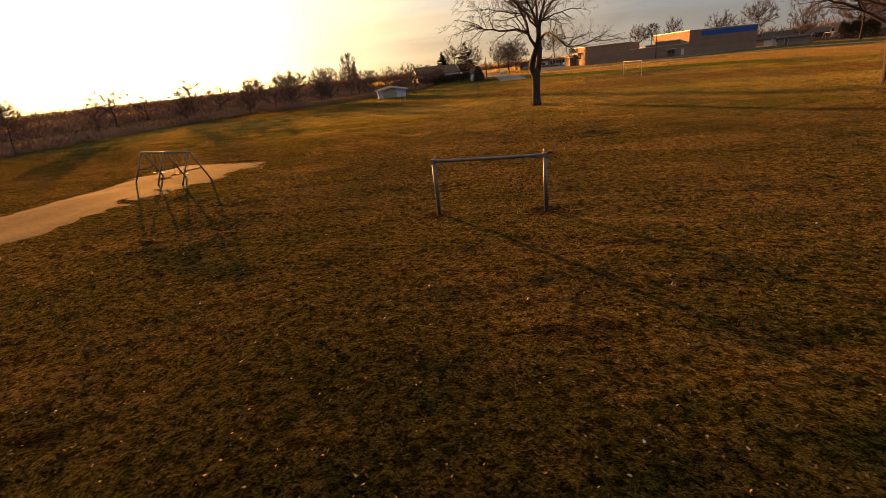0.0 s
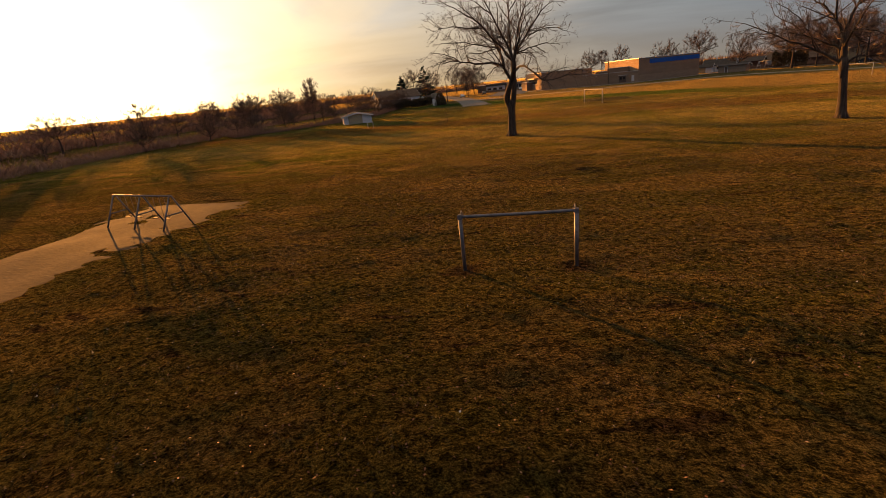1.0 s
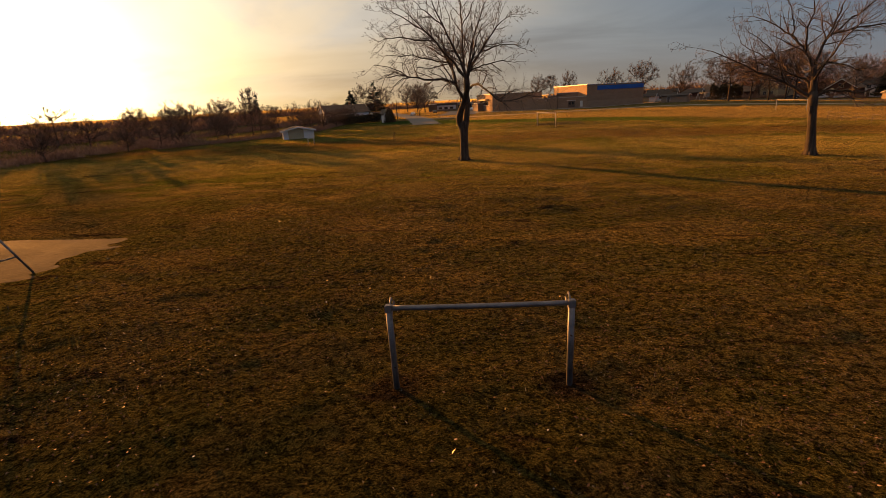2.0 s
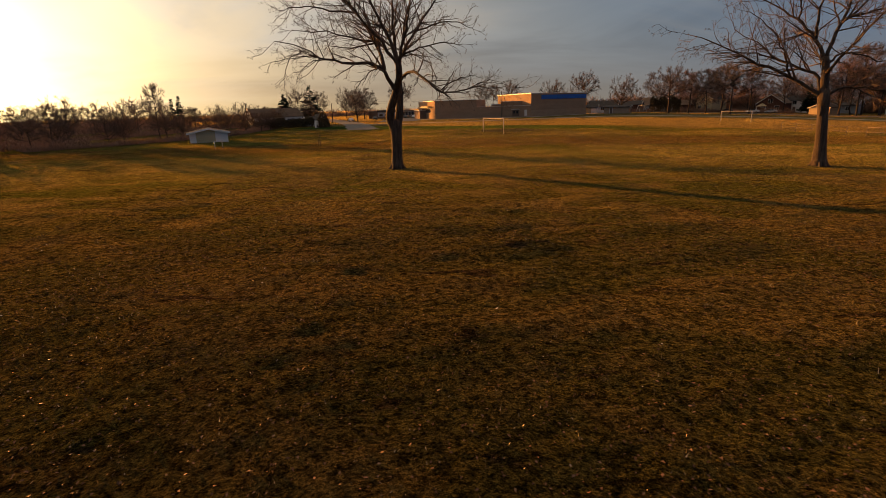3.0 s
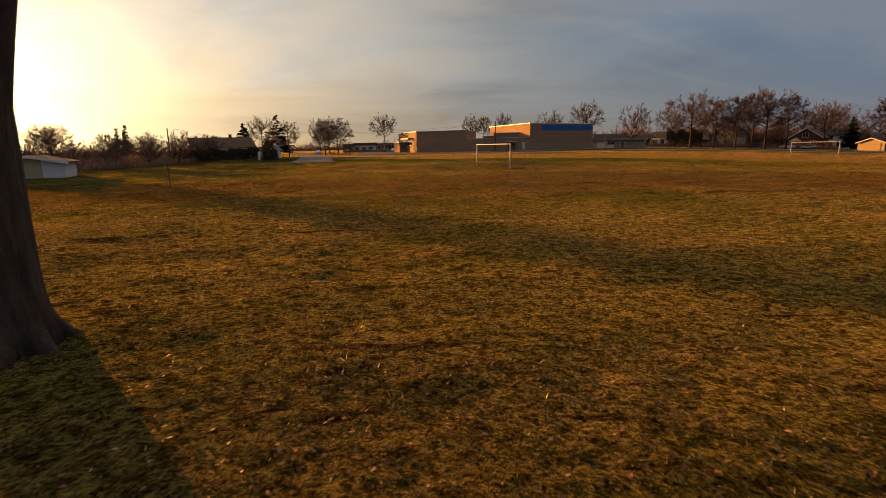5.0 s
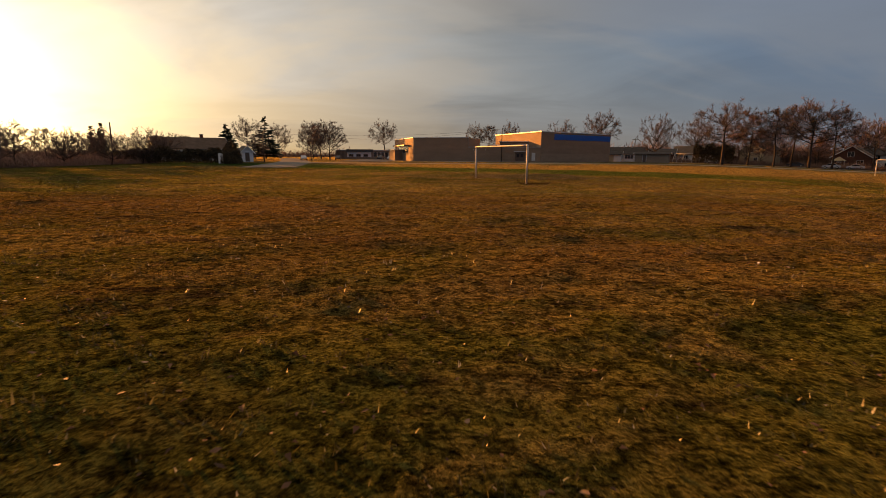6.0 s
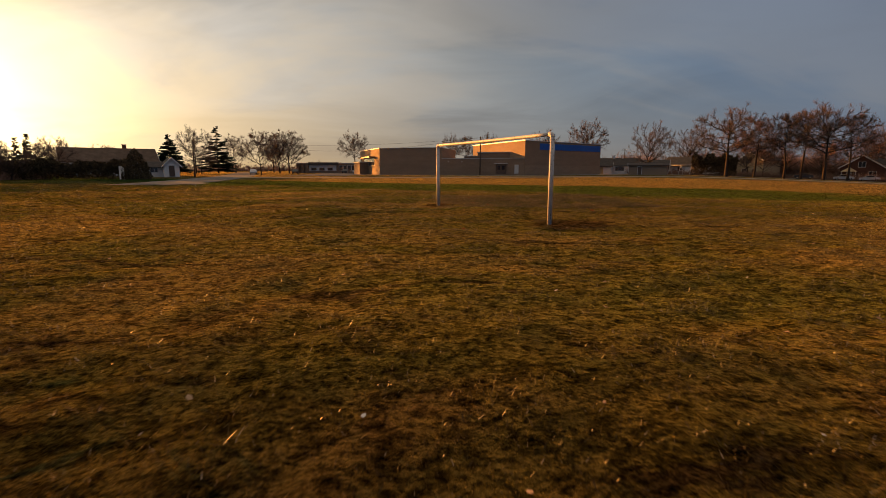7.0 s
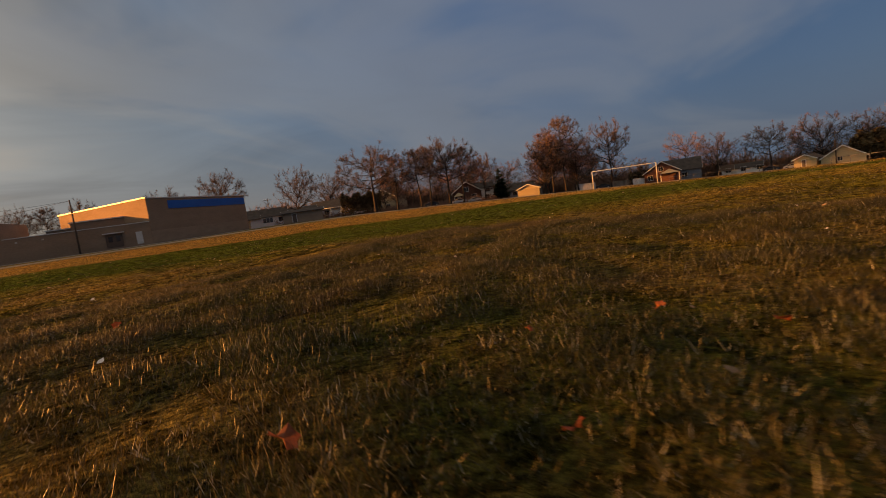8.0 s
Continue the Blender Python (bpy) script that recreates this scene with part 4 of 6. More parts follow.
FORK_TREE_TOP_LIMBS = [
    (((-0.54, 0.05, 6.4), (0.0, 0.1, 7.0), (0.9, 0.1, 7.05), (2.3, 0.0, 6.5), (3.8, 0.0, 6.9)), 0.10, 0.018),
    (((-0.35, 0.1, 8.3), (0.2, 0.9, 10.0), (0.6, 1.8, 11.6), (1.0, 2.4, 13.0)), 0.12, 0.022),
    (((-2.4, -0.3, 5.8), (-2.9, -0.9, 7.2), (-3.7, -1.6, 8.6), (-5.2, -2.2, 9.8)), 0.09, 0.018),
    (((-0.45, 0.1, 5.4), (-0.6, 2.2, 6.8), (-1.2, 4.2, 8.0), (-2.0, 6.0, 9.4)), 0.12, 0.022),
    (((-0.5, -0.1, 5.9), (0.2, -2.2, 7.2), (0.9, -4.2, 8.4), (1.8, -5.8, 9.6)), 0.12, 0.022),
    (((0.1, 0.3, 9.1), (1.4, 1.2, 10.4), (2.8, 1.8, 11.6), (4.2, 2.2, 12.2)), 0.10, 0.022),
    (((-3.4, 0.6, 7.1), (-4.6, 0.4, 7.5), (-6.0, 0.2, 7.7), (-7.8, 0.0, 7.6)), 0.07, 0.016),
    (((-2.3, 0.5, 9.2), (-2.4, 0.2, 10.6), (-3.0, 0.0, 12.2)), 0.08, 0.018),
    (((1.2, -0.2, 4.95), (2.2, -0.9, 4.3), (3.2, -1.4, 3.9), (4.2, -1.6, 4.0)), 0.05, 0.012),
]
hero_tree(
    "spreading bare tree with a low fork, sunlit along one side", pose(19.9, -31.1, ground_z(19.9, -31.1) - 0.02, 0, 0, -30), 34,
    [([(-0.02, 0, -0.2), (-0.03, 0, 0.4), (-0.08, 0, 1.2), (-0.17, 0, 2.3), (-0.28, 0, 3.5), (-0.36, 0, 4.4), (-0.42, 0, 5.0)], [0.54, 0.42, 0.35, 0.31, 0.31, 0.35, 0.28], 18),
     (smooth_line([(-0.38, 0, 4.5), (-0.47, 0, 5.4), (-0.50, 0, 6.0), (-0.66, 0, 7.0)], 8), np.linspace(0.27, 0.20, 8), 12),
     ([(-0.46, -0.3, 3.3), (-0.44, -0.34, 3.6), (-0.46, -0.28, 3.9)], [0.04, 0.09, 0.04], 8)],
    FORK_TREE_LOW_LIMBS + FORK_TREE_TOP_LIMBS, HERO_SPEC, 0.38, 0.8)


def spray(rng, lines, n, wide, length):
    """Fine twigs along thin branches: one tapering sliver each, set off to the sides and bent upwards."""
    lines = np.array([b[[0, len(b) // 2, -1]] for b in lines])
    lines = np.repeat(lines, n, 0)
    f = rng.uniform(0.05, 1.0, (len(lines), 1))
    low = f < 0.5
    p, q = np.where(low, lines[:, 0], lines[:, 1]), np.where(low, lines[:, 1], lines[:, 2])
    start = p + (q - p) * (f * 2 - np.where(low, 0, 1))
    along = (q - p) / (np.linalg.norm(q - p, axis=1)[:, None] + 1e-6)
    off = rng.normal(0, 1, p.shape)
    off -= along * (off * along).sum(1)[:, None]
    off /= np.linalg.norm(off, axis=1)[:, None] + 1e-6
    ang = np.radians(rng.uniform(18, 62, (len(p), 1)))
    way = along * np.cos(ang) + off * np.sin(ang) + np.array((0, 0, 0.10))
    side = np.cross(way, rng.normal(0, 1, p.shape))
    side /= np.linalg.norm(side, axis=1)[:, None] + 1e-6
    v = np.empty((len(p), 3, 3))
    v[:, 0], v[:, 1] = start - side * wide, start + side * wide
    v[:, 2] = start + way * length * rng.uniform(0.45, 1.2, (len(p), 1)) * (1.25 - 0.5 * f)
    return bulk_mesh("crown", v.reshape(-1, 3), np.arange(3 * len(p)).reshape(-1, 3))


def far_tree(seed, tall, trunk_h, spread, rad, spec, label, twig_mat, leafy=0.0, limbs=7, upright=0.55, sprays=9, lead=0.66):
    """A bare tree for the distance, with fewer, stouter twigs. Built at the origin, moved by copies."""
    rng = np.random.RandomState(seed)
    t = thing("bare_tree", label, "tree", None, "bare trees round the field")
    top = np.array((rng.uniform(-0.5, 0.5), rng.uniform(-0.5, 0.5), tall * lead))
    mid = np.array((rng.uniform(-0.25, 0.25), rng.uniform(-0.25, 0.25), trunk_h))
    line = smooth_line([(0, 0, -0.3), (0, 0, 0.4), mid, (mid + top) / 2 + rng.normal(0, 0.3, 3), top], 14)
    rr = np.concatenate((np.linspace(rad * 1.35, rad, 3), np.linspace(rad * 0.96, rad * 0.12, 11)))
    stems, out = [(line, rr, 8)], {}
    core = trunk_h + (tall - trunk_h) * 0.42
    for i in range(limbs):
        # ends of the limbs spread evenly over a domed crown
        up = -0.20 + 1.16 * (i + 0.5) / limbs
        a = 2.399963 * i + rng.uniform(-0.35, 0.35)
        flat = math.sqrt(max(0.0, 1 - min(1.0, up) ** 2))
        far = rng.uniform(0.86, 1.02)
        end = np.array((math.cos(a) * flat * spread * far, math.sin(a) * flat * spread * far, core + up * (tall - core) * (1.0 if up > 0 else 0.8) * far))
        z = max(trunk_h * rng.uniform(0.9, 1.1), min(tall * (lead - 0.06), end[2] - flat * spread * upright * rng.uniform(0.7, 1.2)))
        k = int(np.clip(np.searchsorted(line[:, 2], z), 1, 13))
        bend = line[k] * 0.45 + end * 0.55 + rng.normal(0, 0.35, 3) - np.array((0, 0, 0.10 * np.linalg.norm(end - line[k]) * (upright - 0.3)))
        lim = smooth_line([line[k], bend, end], 8)
        lim[1:] += rng.normal(0, 0.13, (7, 3))
        lr = np.linspace(max(0.085, rr[k] * 0.62), 0.035, 8)
        stems.append((lim, lr, 6))
        sprout(rng, lim, lr, 0, spec, out)
    sprout(rng, line[9:], rr[9:], 0, spec, out)
    part("trunk", tubes(stems, "trunk"), M_BOUGH, t)
    part("crown_frame", tubes(out[0] + out[1], "crown_frame"), M_BOUGH, t)
    part("crown", spray(rng, [b[0] for b in out[0] + out[1]], sprays, 0.0085, tall * 0.052), twig_mat, t, "haze of fine bare twigs")
    if leafy:
        tips = [b[0][-1] for b in out[1]]
        v, f = [], []
        for _ in range(int(leafy)):
            c = tips[rng.randint(len(tips))] + rng.normal(0, 0.25, 3)
            if c[2] > tall * 0.62 and rng.uniform() < 0.75:
                continue
            a, b = rng.normal(0, 0.16, 3), rng.normal(0, 0.16, 3)
            n = len(v)
            v += [c - a, c + b, c + a - b * 0.3]
            f.append((n, n + 1, n + 2))
        part("clinging_leaves", bulk_mesh("clinging_leaves", v, f), M_DRYLEAF, t, "dry russet leaves still clinging")
    return t


FAR_SPEC = (
    (10, 0.44, 44, 0.15, 0.09, 0.036, 4, 4),
    (7, 0.46, 44, 0.17, 0.08, 0.019, 2, 3),
)
UP_SPEC = (
    (9, 0.42, 48, 0.16, 0.07, 0.028, 4, 4),
    (6, 0.46, 48, 0.18, 0.06, 0.015, 2, 3),
)
FAR = [
    far_tree(101, 18.5, 4.8, 8.2, 0.42, FAR_SPEC, "tall bare oak with wide spreading boughs", M_FINETWIG, limbs=20, upright=0.45, lead=0.66, sprays=15),
    far_tree(102, 17.0, 4.0, 5.8, 0.32, FAR_SPEC, "bare upright tree with a narrow crown", M_FINETWIG, limbs=20, upright=0.32, lead=0.86, sprays=14),
    far_tree(103, 14.5, 2.6, 6.4, 0.32, FAR_SPEC, "bare round-crowned tree of fine brown twigs", M_FINETWIG, limbs=19, upright=0.8, lead=0.48, sprays=14),
    far_tree(104, 17.5, 3.0, 6.4, 0.36, FAR_SPEC, "bare tree with russet leaves clinging to low boughs", M_REDTWIG, 1500, limbs=20, upright=0.35, lead=0.82, sprays=11),
    far_tree(105, 15.0, 2.0, 5.4, 0.26, UP_SPEC, "bare tree with a dense russet crown", M_REDTWIG, limbs=17, upright=0.9, sprays=9),
    far_tree(106, 15.0, 1.8, 5.2, 0.25, UP_SPEC, "pale tree thick with fine drooping twigs", M_FINETWIG, limbs=18, upright=1.0, sprays=22),
]
placed_first = set()


def put_tree(kind, x, y, tall, turn=0.0, wide=1.0, sink=0.0):
    base = (18.5, 17.0, 14.5, 17.5, 15.0, 15.0)[kind]
    s = tall / base * 0.95
    m = pose(x, y, ground_z(x, y) - 0.05 - sink, 0, 0, turn) @ Matrix.Diagonal((s * wide, s * wide, s, 1))
    if kind not in placed_first:
        placed_first.add(kind)
        FAR[kind].matrix_basis = m
        return FAR[kind]
    src = FAR[kind]
    made = copy_thing(src, Matrix.Identity(4))
    made.matrix_basis = m
    return made


# street trees beyond the pitch, then those round the school and behind the houses
STREET_OAKS = (
    (0, 78.6, 129.0, 17.8, 200, 1.2), (3, 86.5, 129.7, 16.4, 40, 1.0), (1, 90.5, 124.5, 16.6, 130, 1.0), (1, 98.5, 129.0, 18.2, 250, 1.0),
    (0, 97.0, 120.0, 18.6, 20, 1.05), (3, 105.4, 122.7, 17.0, 300, 1.05), (0, 121.4, 128.4, 15.6, 90, 0.8), (1, 130.0, 104.3, 23.4, 10, 0.80),
    (3, 124.8, 105.2, 18.6, 60, 1.0), (4, 134.3, 112.6, 21.0, 200, 0.85), (2, 128.5, 110.0, 17.0, 35, 1.0), (3, 138.0, 105.0, 17.5, 115, 0.95),
    (2, 143.5, 108.0, 15.0, 285, 1.1),
)
CORNER_TREES = (
    (0, 149.7, 99.9, 22.0, 70, 0.78), (4, 140.0, 107.0, 14.0, 160, 1.0), (3, 141.0, 116.0, 17.0, 220, 1.0), (2, 68.2, 149.5, 15.2, 15, 0.85),
    (0, 61.0, 184.0, 19.6, 260, 0.9), (2, 50.0, 204.0, 17.0, 10, 0.9), (0, 33.2, 240.0, 19.2, 60, 0.6), (0, 14.6, 231.7, 17.6, 170, 0.6),
    (1, 21.4, 231.2, 17.0, 30, 0.9), (0, -37.5, 300.0, 23.5, 120, 0.95), (5, -46.5, 188.0, 16.0, 20, 1.25), (2, -51.0, 192.0, 15.0, 100, 0.9),
    (5, -41.5, 140.0, 12.2, 45, 0.95),
)
SCHOOL_TREES = (
    (0, -79.0, 187.0, 16.6, 75, 0.9), (2, -63.0, 226.0, 17.2, 140, 0.75), (5, -77.0, 220.0, 16.5, 60, 0.95), (5, -69.0, 168.0, 9.0, 10, 1.4), (2, 96.0, 178.0, 16.0, 25, 1.2),
    (4, 108.0, 176.0, 15.0, 110, 1.3), (2, 118.0, 166.0, 15.0, 190, 1.2), (4, 128.0, 158.0, 14.0, 35, 1.2), (2, 140.0, 152.0, 15.0, 240, 1.2),
    (4, 152.0, 142.0, 15.0, 280, 1.2), (4, 158.0, 128.0, 16.5, 20, 1.2), (2, 176.0, 122.0, 15.0, 60, 1.2), (4, 172.0, 100.0, 10.0, 15, 1.1),
    (4, 182.0, 89.0, 17.4, 30, 1.15),
)
REAR_TREES = (
    (2, 192.0, 82.0, 15.5, 75, 1.1), (0, 183.1, 64.3, 15.2, 110, 1.15), (4, 202.0, 60.0, 13.0, 160, 1.2), (2, 200.2, 54.1, 17.2, 90, 1.1),
    (2, 206.4, 43.7, 16.0, 20, 1.1), (4, 208.0, 34.0, 19.0, 200, 1.2), (4, 150.0, 160.0, 18.0, 10, 1.3), (4, 102.0, 148.0, 9.0, 175, 1.1),
    (3, 116.0, 142.0, 10.5, 255, 0.9), (2, 100.0, 152.0, 11.5, 65, 1.2), (4, 110.0, 150.0, 11.0, 145, 1.3), (4, 118.0, 146.0, 10.5, 15, 1.3),
    (4, 128.0, 148.0, 11.5, 85, 1.3),
)
YARD_TREES = (
    (2, 136.0, 134.0, 11.5, 185, 1.2), (4, 146.0, 122.0, 13.0, 265, 1.3), (4, 152.0, 114.0, 14.0, 5, 1.3), (4, 160.0, 104.0, 12.0, 95, 1.3),
)
for kind, x, y, tall, turn, wide in STREET_OAKS + CORNER_TREES + SCHOOL_TREES + REAR_TREES + YARD_TREES:
    put_tree(kind, x, y, tall, turn, wide)

# the wood edges and the ring of distant trees
far_rng = random.Random(8)


def woods(name, label, line, deep, low, tall, count, seed, stroke=0.09, material=None):
    """A far belt of bare trees and scrub: crowded uneven stems and twigs, denser towards the foot."""
    rng = np.random.RandomState(seed)
    p = np.array(line, float)
    s = np.concatenate(((0,), np.cumsum(np.hypot(*np.diff(p, axis=0).T))))
    t = rng.uniform(0, s[-1], count)
    off = rng.uniform(-deep / 2, deep / 2, count)
    x, y = np.interp(t, s, p[:, 0]), np.interp(t, s, p[:, 1])
    i = np.clip(np.searchsorted(s, t) - 1, 0, len(p) - 2)
    d = (p[i + 1] - p[i]) / np.diff(s)[i][:, None]
    x, y = x - d[:, 1] * off, y + d[:, 0] * off
    lump = 0.5 + 0.22 * np.sin(t * 0.21 + 1.0) + 0.18 * np.sin(t * 0.53 + off * 0.3) + 0.14 * np.sin(t * 1.27 + 2.0)
    top = low + (tall - low) * np.clip(lump, 0, 1)
    f = np.sqrt(rng.uniform(0, 1, count))
    z0 = fall(x, y) + top * (1 - f) * rng.uniform(0.1, 0.8, count) * 0.9
    ln = top * rng.uniform(0.08, 0.22, count)
    a, lean = rng.uniform(0, 2 * math.pi, count), rng.uniform(0.05, 1.6, count)
    w = stroke * rng.uniform(0.5, 1.6, count)
    q = rng.uniform(0, math.pi, count)
    v = np.empty((count, 3, 3))
    v[:, 0] = np.stack((x - np.cos(q) * w, y - np.sin(q) * w, z0), -1)
    v[:, 1] = np.stack((x + np.cos(q) * w, y + np.sin(q) * w, z0), -1)
    v[:, 2] = np.stack((x + np.cos(a) * ln * lean, y + np.sin(a) * ln * lean, z0 + ln), -1)
    me = bulk_mesh(name, v.reshape(-1, 3), np.arange(3 * count).reshape(-1, 3))
    me.materials.append(material or M_BRUSH)
    tagged(new(name, me), label, "trees", kind="stuff")


woods("wood_edge", "brown belt of bare trees and scrub in the sun's glare", ((-62, -120), (-78, -60), (-80, -10), (-78, 30)), 10, 1.8, 4.6, 26000, 61, 0.06)
woods("thicket", "brown thicket of bare trees behind back yards", ((-90, 30), (-84, 60), (-80, 95), (-84, 130), (-92, 170)), 12, 1.8, 3.8, 26000, 62, 0.06)
woods("far_woods", "distant bare woods along the horizon", ((-330, 40), (-300, 180), (-220, 300), (-100, 370), (30, 390), (160, 340), (260, 250), (310, 140), (310, 20), (280, -80)), 30, 6.0, 12.0, 50000, 63, 0.34)
woods("back_scrub", "russet scrub and bare trees behind the far houses", ((96, 182), (112, 177), (140, 166), (168, 138), (186, 108), (200, 80), (208, 50), (206, 10)), 10, 8.0, 13.5, 110000, 64, 0.10)
woods("street_scrub", "brown undergrowth between houses and street trees", ((66, 162), (88, 154), (108, 146), (124, 126)), 5, 1.8, 4.0, 20000, 65, 0.055)
woods("rear_woods", "hazy red-brown bare woods behind the houses", ((62, 224), (100, 213), (140, 197), (180, 166), (206, 130)), 12, 8.0, 15.0, 60000, 67, 0.12)
woods("mid_woods", "brown bare trees behind the yards, in the sun's glare", ((-118, -140), (-128, -60), (-126, 20), (-122, 90), (-118, 150)), 16, 5.0, 10.0, 34000, 68, 0.10)
woods("yard_thicket", "brown brushwood and saplings along the back yards", ((-70, 10), (-61, 22), (-56, 34), (-54, 48), (-56, 64), (-58, 84)), 5, 1.4, 3.2, 20000, 66, 0.045)
for i in range(17):
    f = i / 16
    put_tree((2, 0, 2, 5)[i % 4], -72 + 17 * min(1.0, f * 2.2) + 1.5 * math.sin(i * 2.7), 6 + 80 * f, far_rng.uniform(5.0, 6.6), far_rng.uniform(0, 360), 1.15, 0.3)
for i in range(12):
    f = i / 11
    x, y = -86 + 5 * math.sin(i * 2.1) + 6 * f, 24 + 120 * f
    put_tree((4, 2, 1, 2)[i % 4], x, y, far_rng.uniform(7.0, 9.2), far_rng.uniform(0, 360), 1.1)
for i in range(7):
    put_tree((2, 0, 1, 4)[i % 4], -79 + 4 * math.sin(i * 3.3), -66 + 15 * i, far_rng.uniform(6.5, 8.5), far_rng.uniform(0, 360), 1.15, 0.4)
# a tree added on the sun line to cast the long shadow over the pitch
put_tree(1, -67.4, 43.1, 12.0, 40, 0.6)
for i in range(15):
    put_tree((2, 0, 4, 0, 5)[i % 5], -116 + 7 * math.sin(i * 2.3), -96 + 17 * i, far_rng.uniform(9, 12.5), far_rng.uniform(0, 360), 1.2, 0.4)


# ---- evergreens and hedges ----


def conifer(tall, spread, layers, seed, label, gap=0.0):
    """A conifer: a straight trunk and whorls of drooping boughs set with needle sprays."""
    rng = np.random.RandomState(seed)
    t = thing("conifer", label, "tree", None, "evergreens")
    part("trunk", tubes([([(0, 0, -0.2), (0, 0, tall * 0.5), (0, 0, tall)], [tall * 0.018, tall * 0.011, 0.02], 8)], "trunk"), M_BARK, t)
    v, f, boughs = [], [], []
    size = tall / 11.0
    for i in range(layers):
        q = i / (layers - 1)
        z = tall * (0.10 + 0.88 * q)
        reach = spread * (1 - q) ** 0.85 * rng.uniform(0.75, 1.15) + 0.12
        n = max(4, int(9 * (1 - q) + 3))
        for k in range(n):
            if gap and rng.uniform() < gap:
                continue
            z = tall * (0.10 + 0.88 * q) + rng.uniform(-0.6, 0.6) * tall / layers
            a = rng.uniform(0, 2 * math.pi)
            r = reach * rng.uniform(0.7, 1.1)
            d = np.array((math.cos(a), math.sin(a), rng.uniform(-0.28, 0.05)))
            tip = np.array((0, 0, z)) + d * r + np.array((0, 0, 0.08 * r))
            boughs.append(([(0, 0, z), tuple((np.array((0, 0, z)) + tip) / 2 - (0, 0, 0.05 * r)), tuple(tip)], [0.05, 0.03, 0.012], 4))
            side = np.array((-math.sin(a), math.cos(a), 0))
            for s in range(int(30 + 22 * (1 - q))):
                g = rng.uniform(0.10, 1.0)
                c = np.array((0, 0, z)) * (1 - g) + tip * g
                w = max(0.34, r * 0.42) * (1.2 - 0.55 * g)
                e = c + side * rng.choice((-1, 1)) * w * rng.uniform(0.4, 1.1) + d * w * 0.6 + np.array((0, 0, rng.uniform(-0.30, 0.05) * size))
                h = c + d * 0.55 * size + np.array((0, 0, rng.uniform(-0.05, 0.22) * size))
                b = len(v)
                v += [c - d * 0.15 * size, h, e]
                f.append((b, b + 1, b + 2))
    part("boughs", tubes(boughs, "boughs"), M_BARK, t)
    part("needles", bulk_mesh("needles", v, f), M_NEEDLE, t, "dark green needles")
    return t


def at(x, y, turn=0.0, sink=0.0):
    return pose(x, y, ground_z(x, y) - sink, 0, 0, turn)


conifer(17.0, 6.4, 16, 3, "tall white pine with layered boughs", 0.1).matrix_basis = at(-76, 199)
conifer(12.8, 5.0, 34, 4, "dense dark pointed spruce beside a house", 0.0).matrix_basis = at(-82, 175)
conifer(10.5, 2.8, 26, 5, "dense dark spruce between houses", 0.0).matrix_basis = at(132.8, 131)
thin = conifer(14.6, 2.1, 24, 6, "narrow pointed spruce against the evening sky", 0.2)
thin.matrix_basis = at(-143.0, 196.0)
copy_thing(thin, at(-146.2, 195.0, 90, 1.3))


def leafy_mass(name, label, category, m, shape, count, seed, leaf=0.16, material=None):
    """A clipped evergreen: a cloud of small leaves over an inner body. shape(rng) gives a point and its outward way."""
    rng = np.random.RandomState(seed)
    t = thing(name, label, category, m, "hedges")
    v, f = [], []
    for _ in range(count):
        c = shape(rng)
        a, b = rng.normal(0, leaf, 3), rng.normal(0, leaf, 3)
        n = len(v)
        v += [c - a * 0.6, c + a * 0.6, c + b]
        f.append((n, n + 1, n + 2))
    part("leaves", bulk_mesh("leaves", v, f), material or M_HEDGE, t)
    stems = []
    for _ in range(24):
        c = shape(rng)
        stems.append(([(c[0] * 0.8, c[1] * 0.5, -0.1), tuple(c * 0.95)], [0.03, 0.012], 4))
    part("stems", tubes(stems, "stems"), M_BARK, t)
    return t


def hedge_shape(length, deep, tall):
    def shape(rng):
        x = rng.uniform(-length / 2, length / 2)
        top = tall * (0.86 + 0.10 * math.sin(x * 1.7) + 0.05 * math.sin(x * 4.3))
        z = top * math.sqrt(rng.uniform(0.0, 1.0))
        y = rng.uniform(-1, 1) * deep / 2 * (1.0 - 0.35 * (z / tall) ** 3)
        return np.array((x, y, z))
    return shape


def cone_shape(radius, tall):
    def shape(rng):
        z = tall * (1 - math.sqrt(rng.uniform(0, 1))) + 0.05
        a = rng.uniform(0, 2 * math.pi)
        r = radius * (1 - (z / tall) ** 2.2) * rng.uniform(0.55, 1.0) + 0.05
        return np.array((math.cos(a) * r, math.sin(a) * r, z))
    return shape


for i, (x, y, ln, tall) in enumerate(((-47.2, 85.4, 4.4, 3.1), (-50.6, 82.5, 4.6, 2.8), (-54.0, 79.4, 4.4, 3.2), (-57.3, 76.5, 4.6, 2.7))):
    leafy_mass("hedge", "overgrown brown-green hedge along a back yard", "hedge", at(x, y, 42), hedge_shape(ln, 1.9, tall), 5200, 40 + i, 0.15)
leafy_mass("arborvitae", "rounded dark arborvitae beside the drive", "bush", at(-41.2, 81.3), cone_shape(1.9, 4.5), 5200, 50, 0.13)
leafy_mass("bush", "dense brown-leaved bush beneath the street trees", "bush", at(82.0, 140, 150), hedge_shape(11.0, 4.5, 6.4), 10500, 51, 0.20, M_HEDGE)
leafy_mass("bush", "clipped evergreen by the far yards", "bush", at(171, 96, 70), hedge_shape(18.0, 4.0, 5.0), 5000, 53, 0.35)
leafy_mass("bush", "dark evergreen mass behind a gabled house", "bush", at(183, 38, 80), hedge_shape(14.0, 6.0, 9.0), 5000, 54, 0.45)

# ---- houses ----


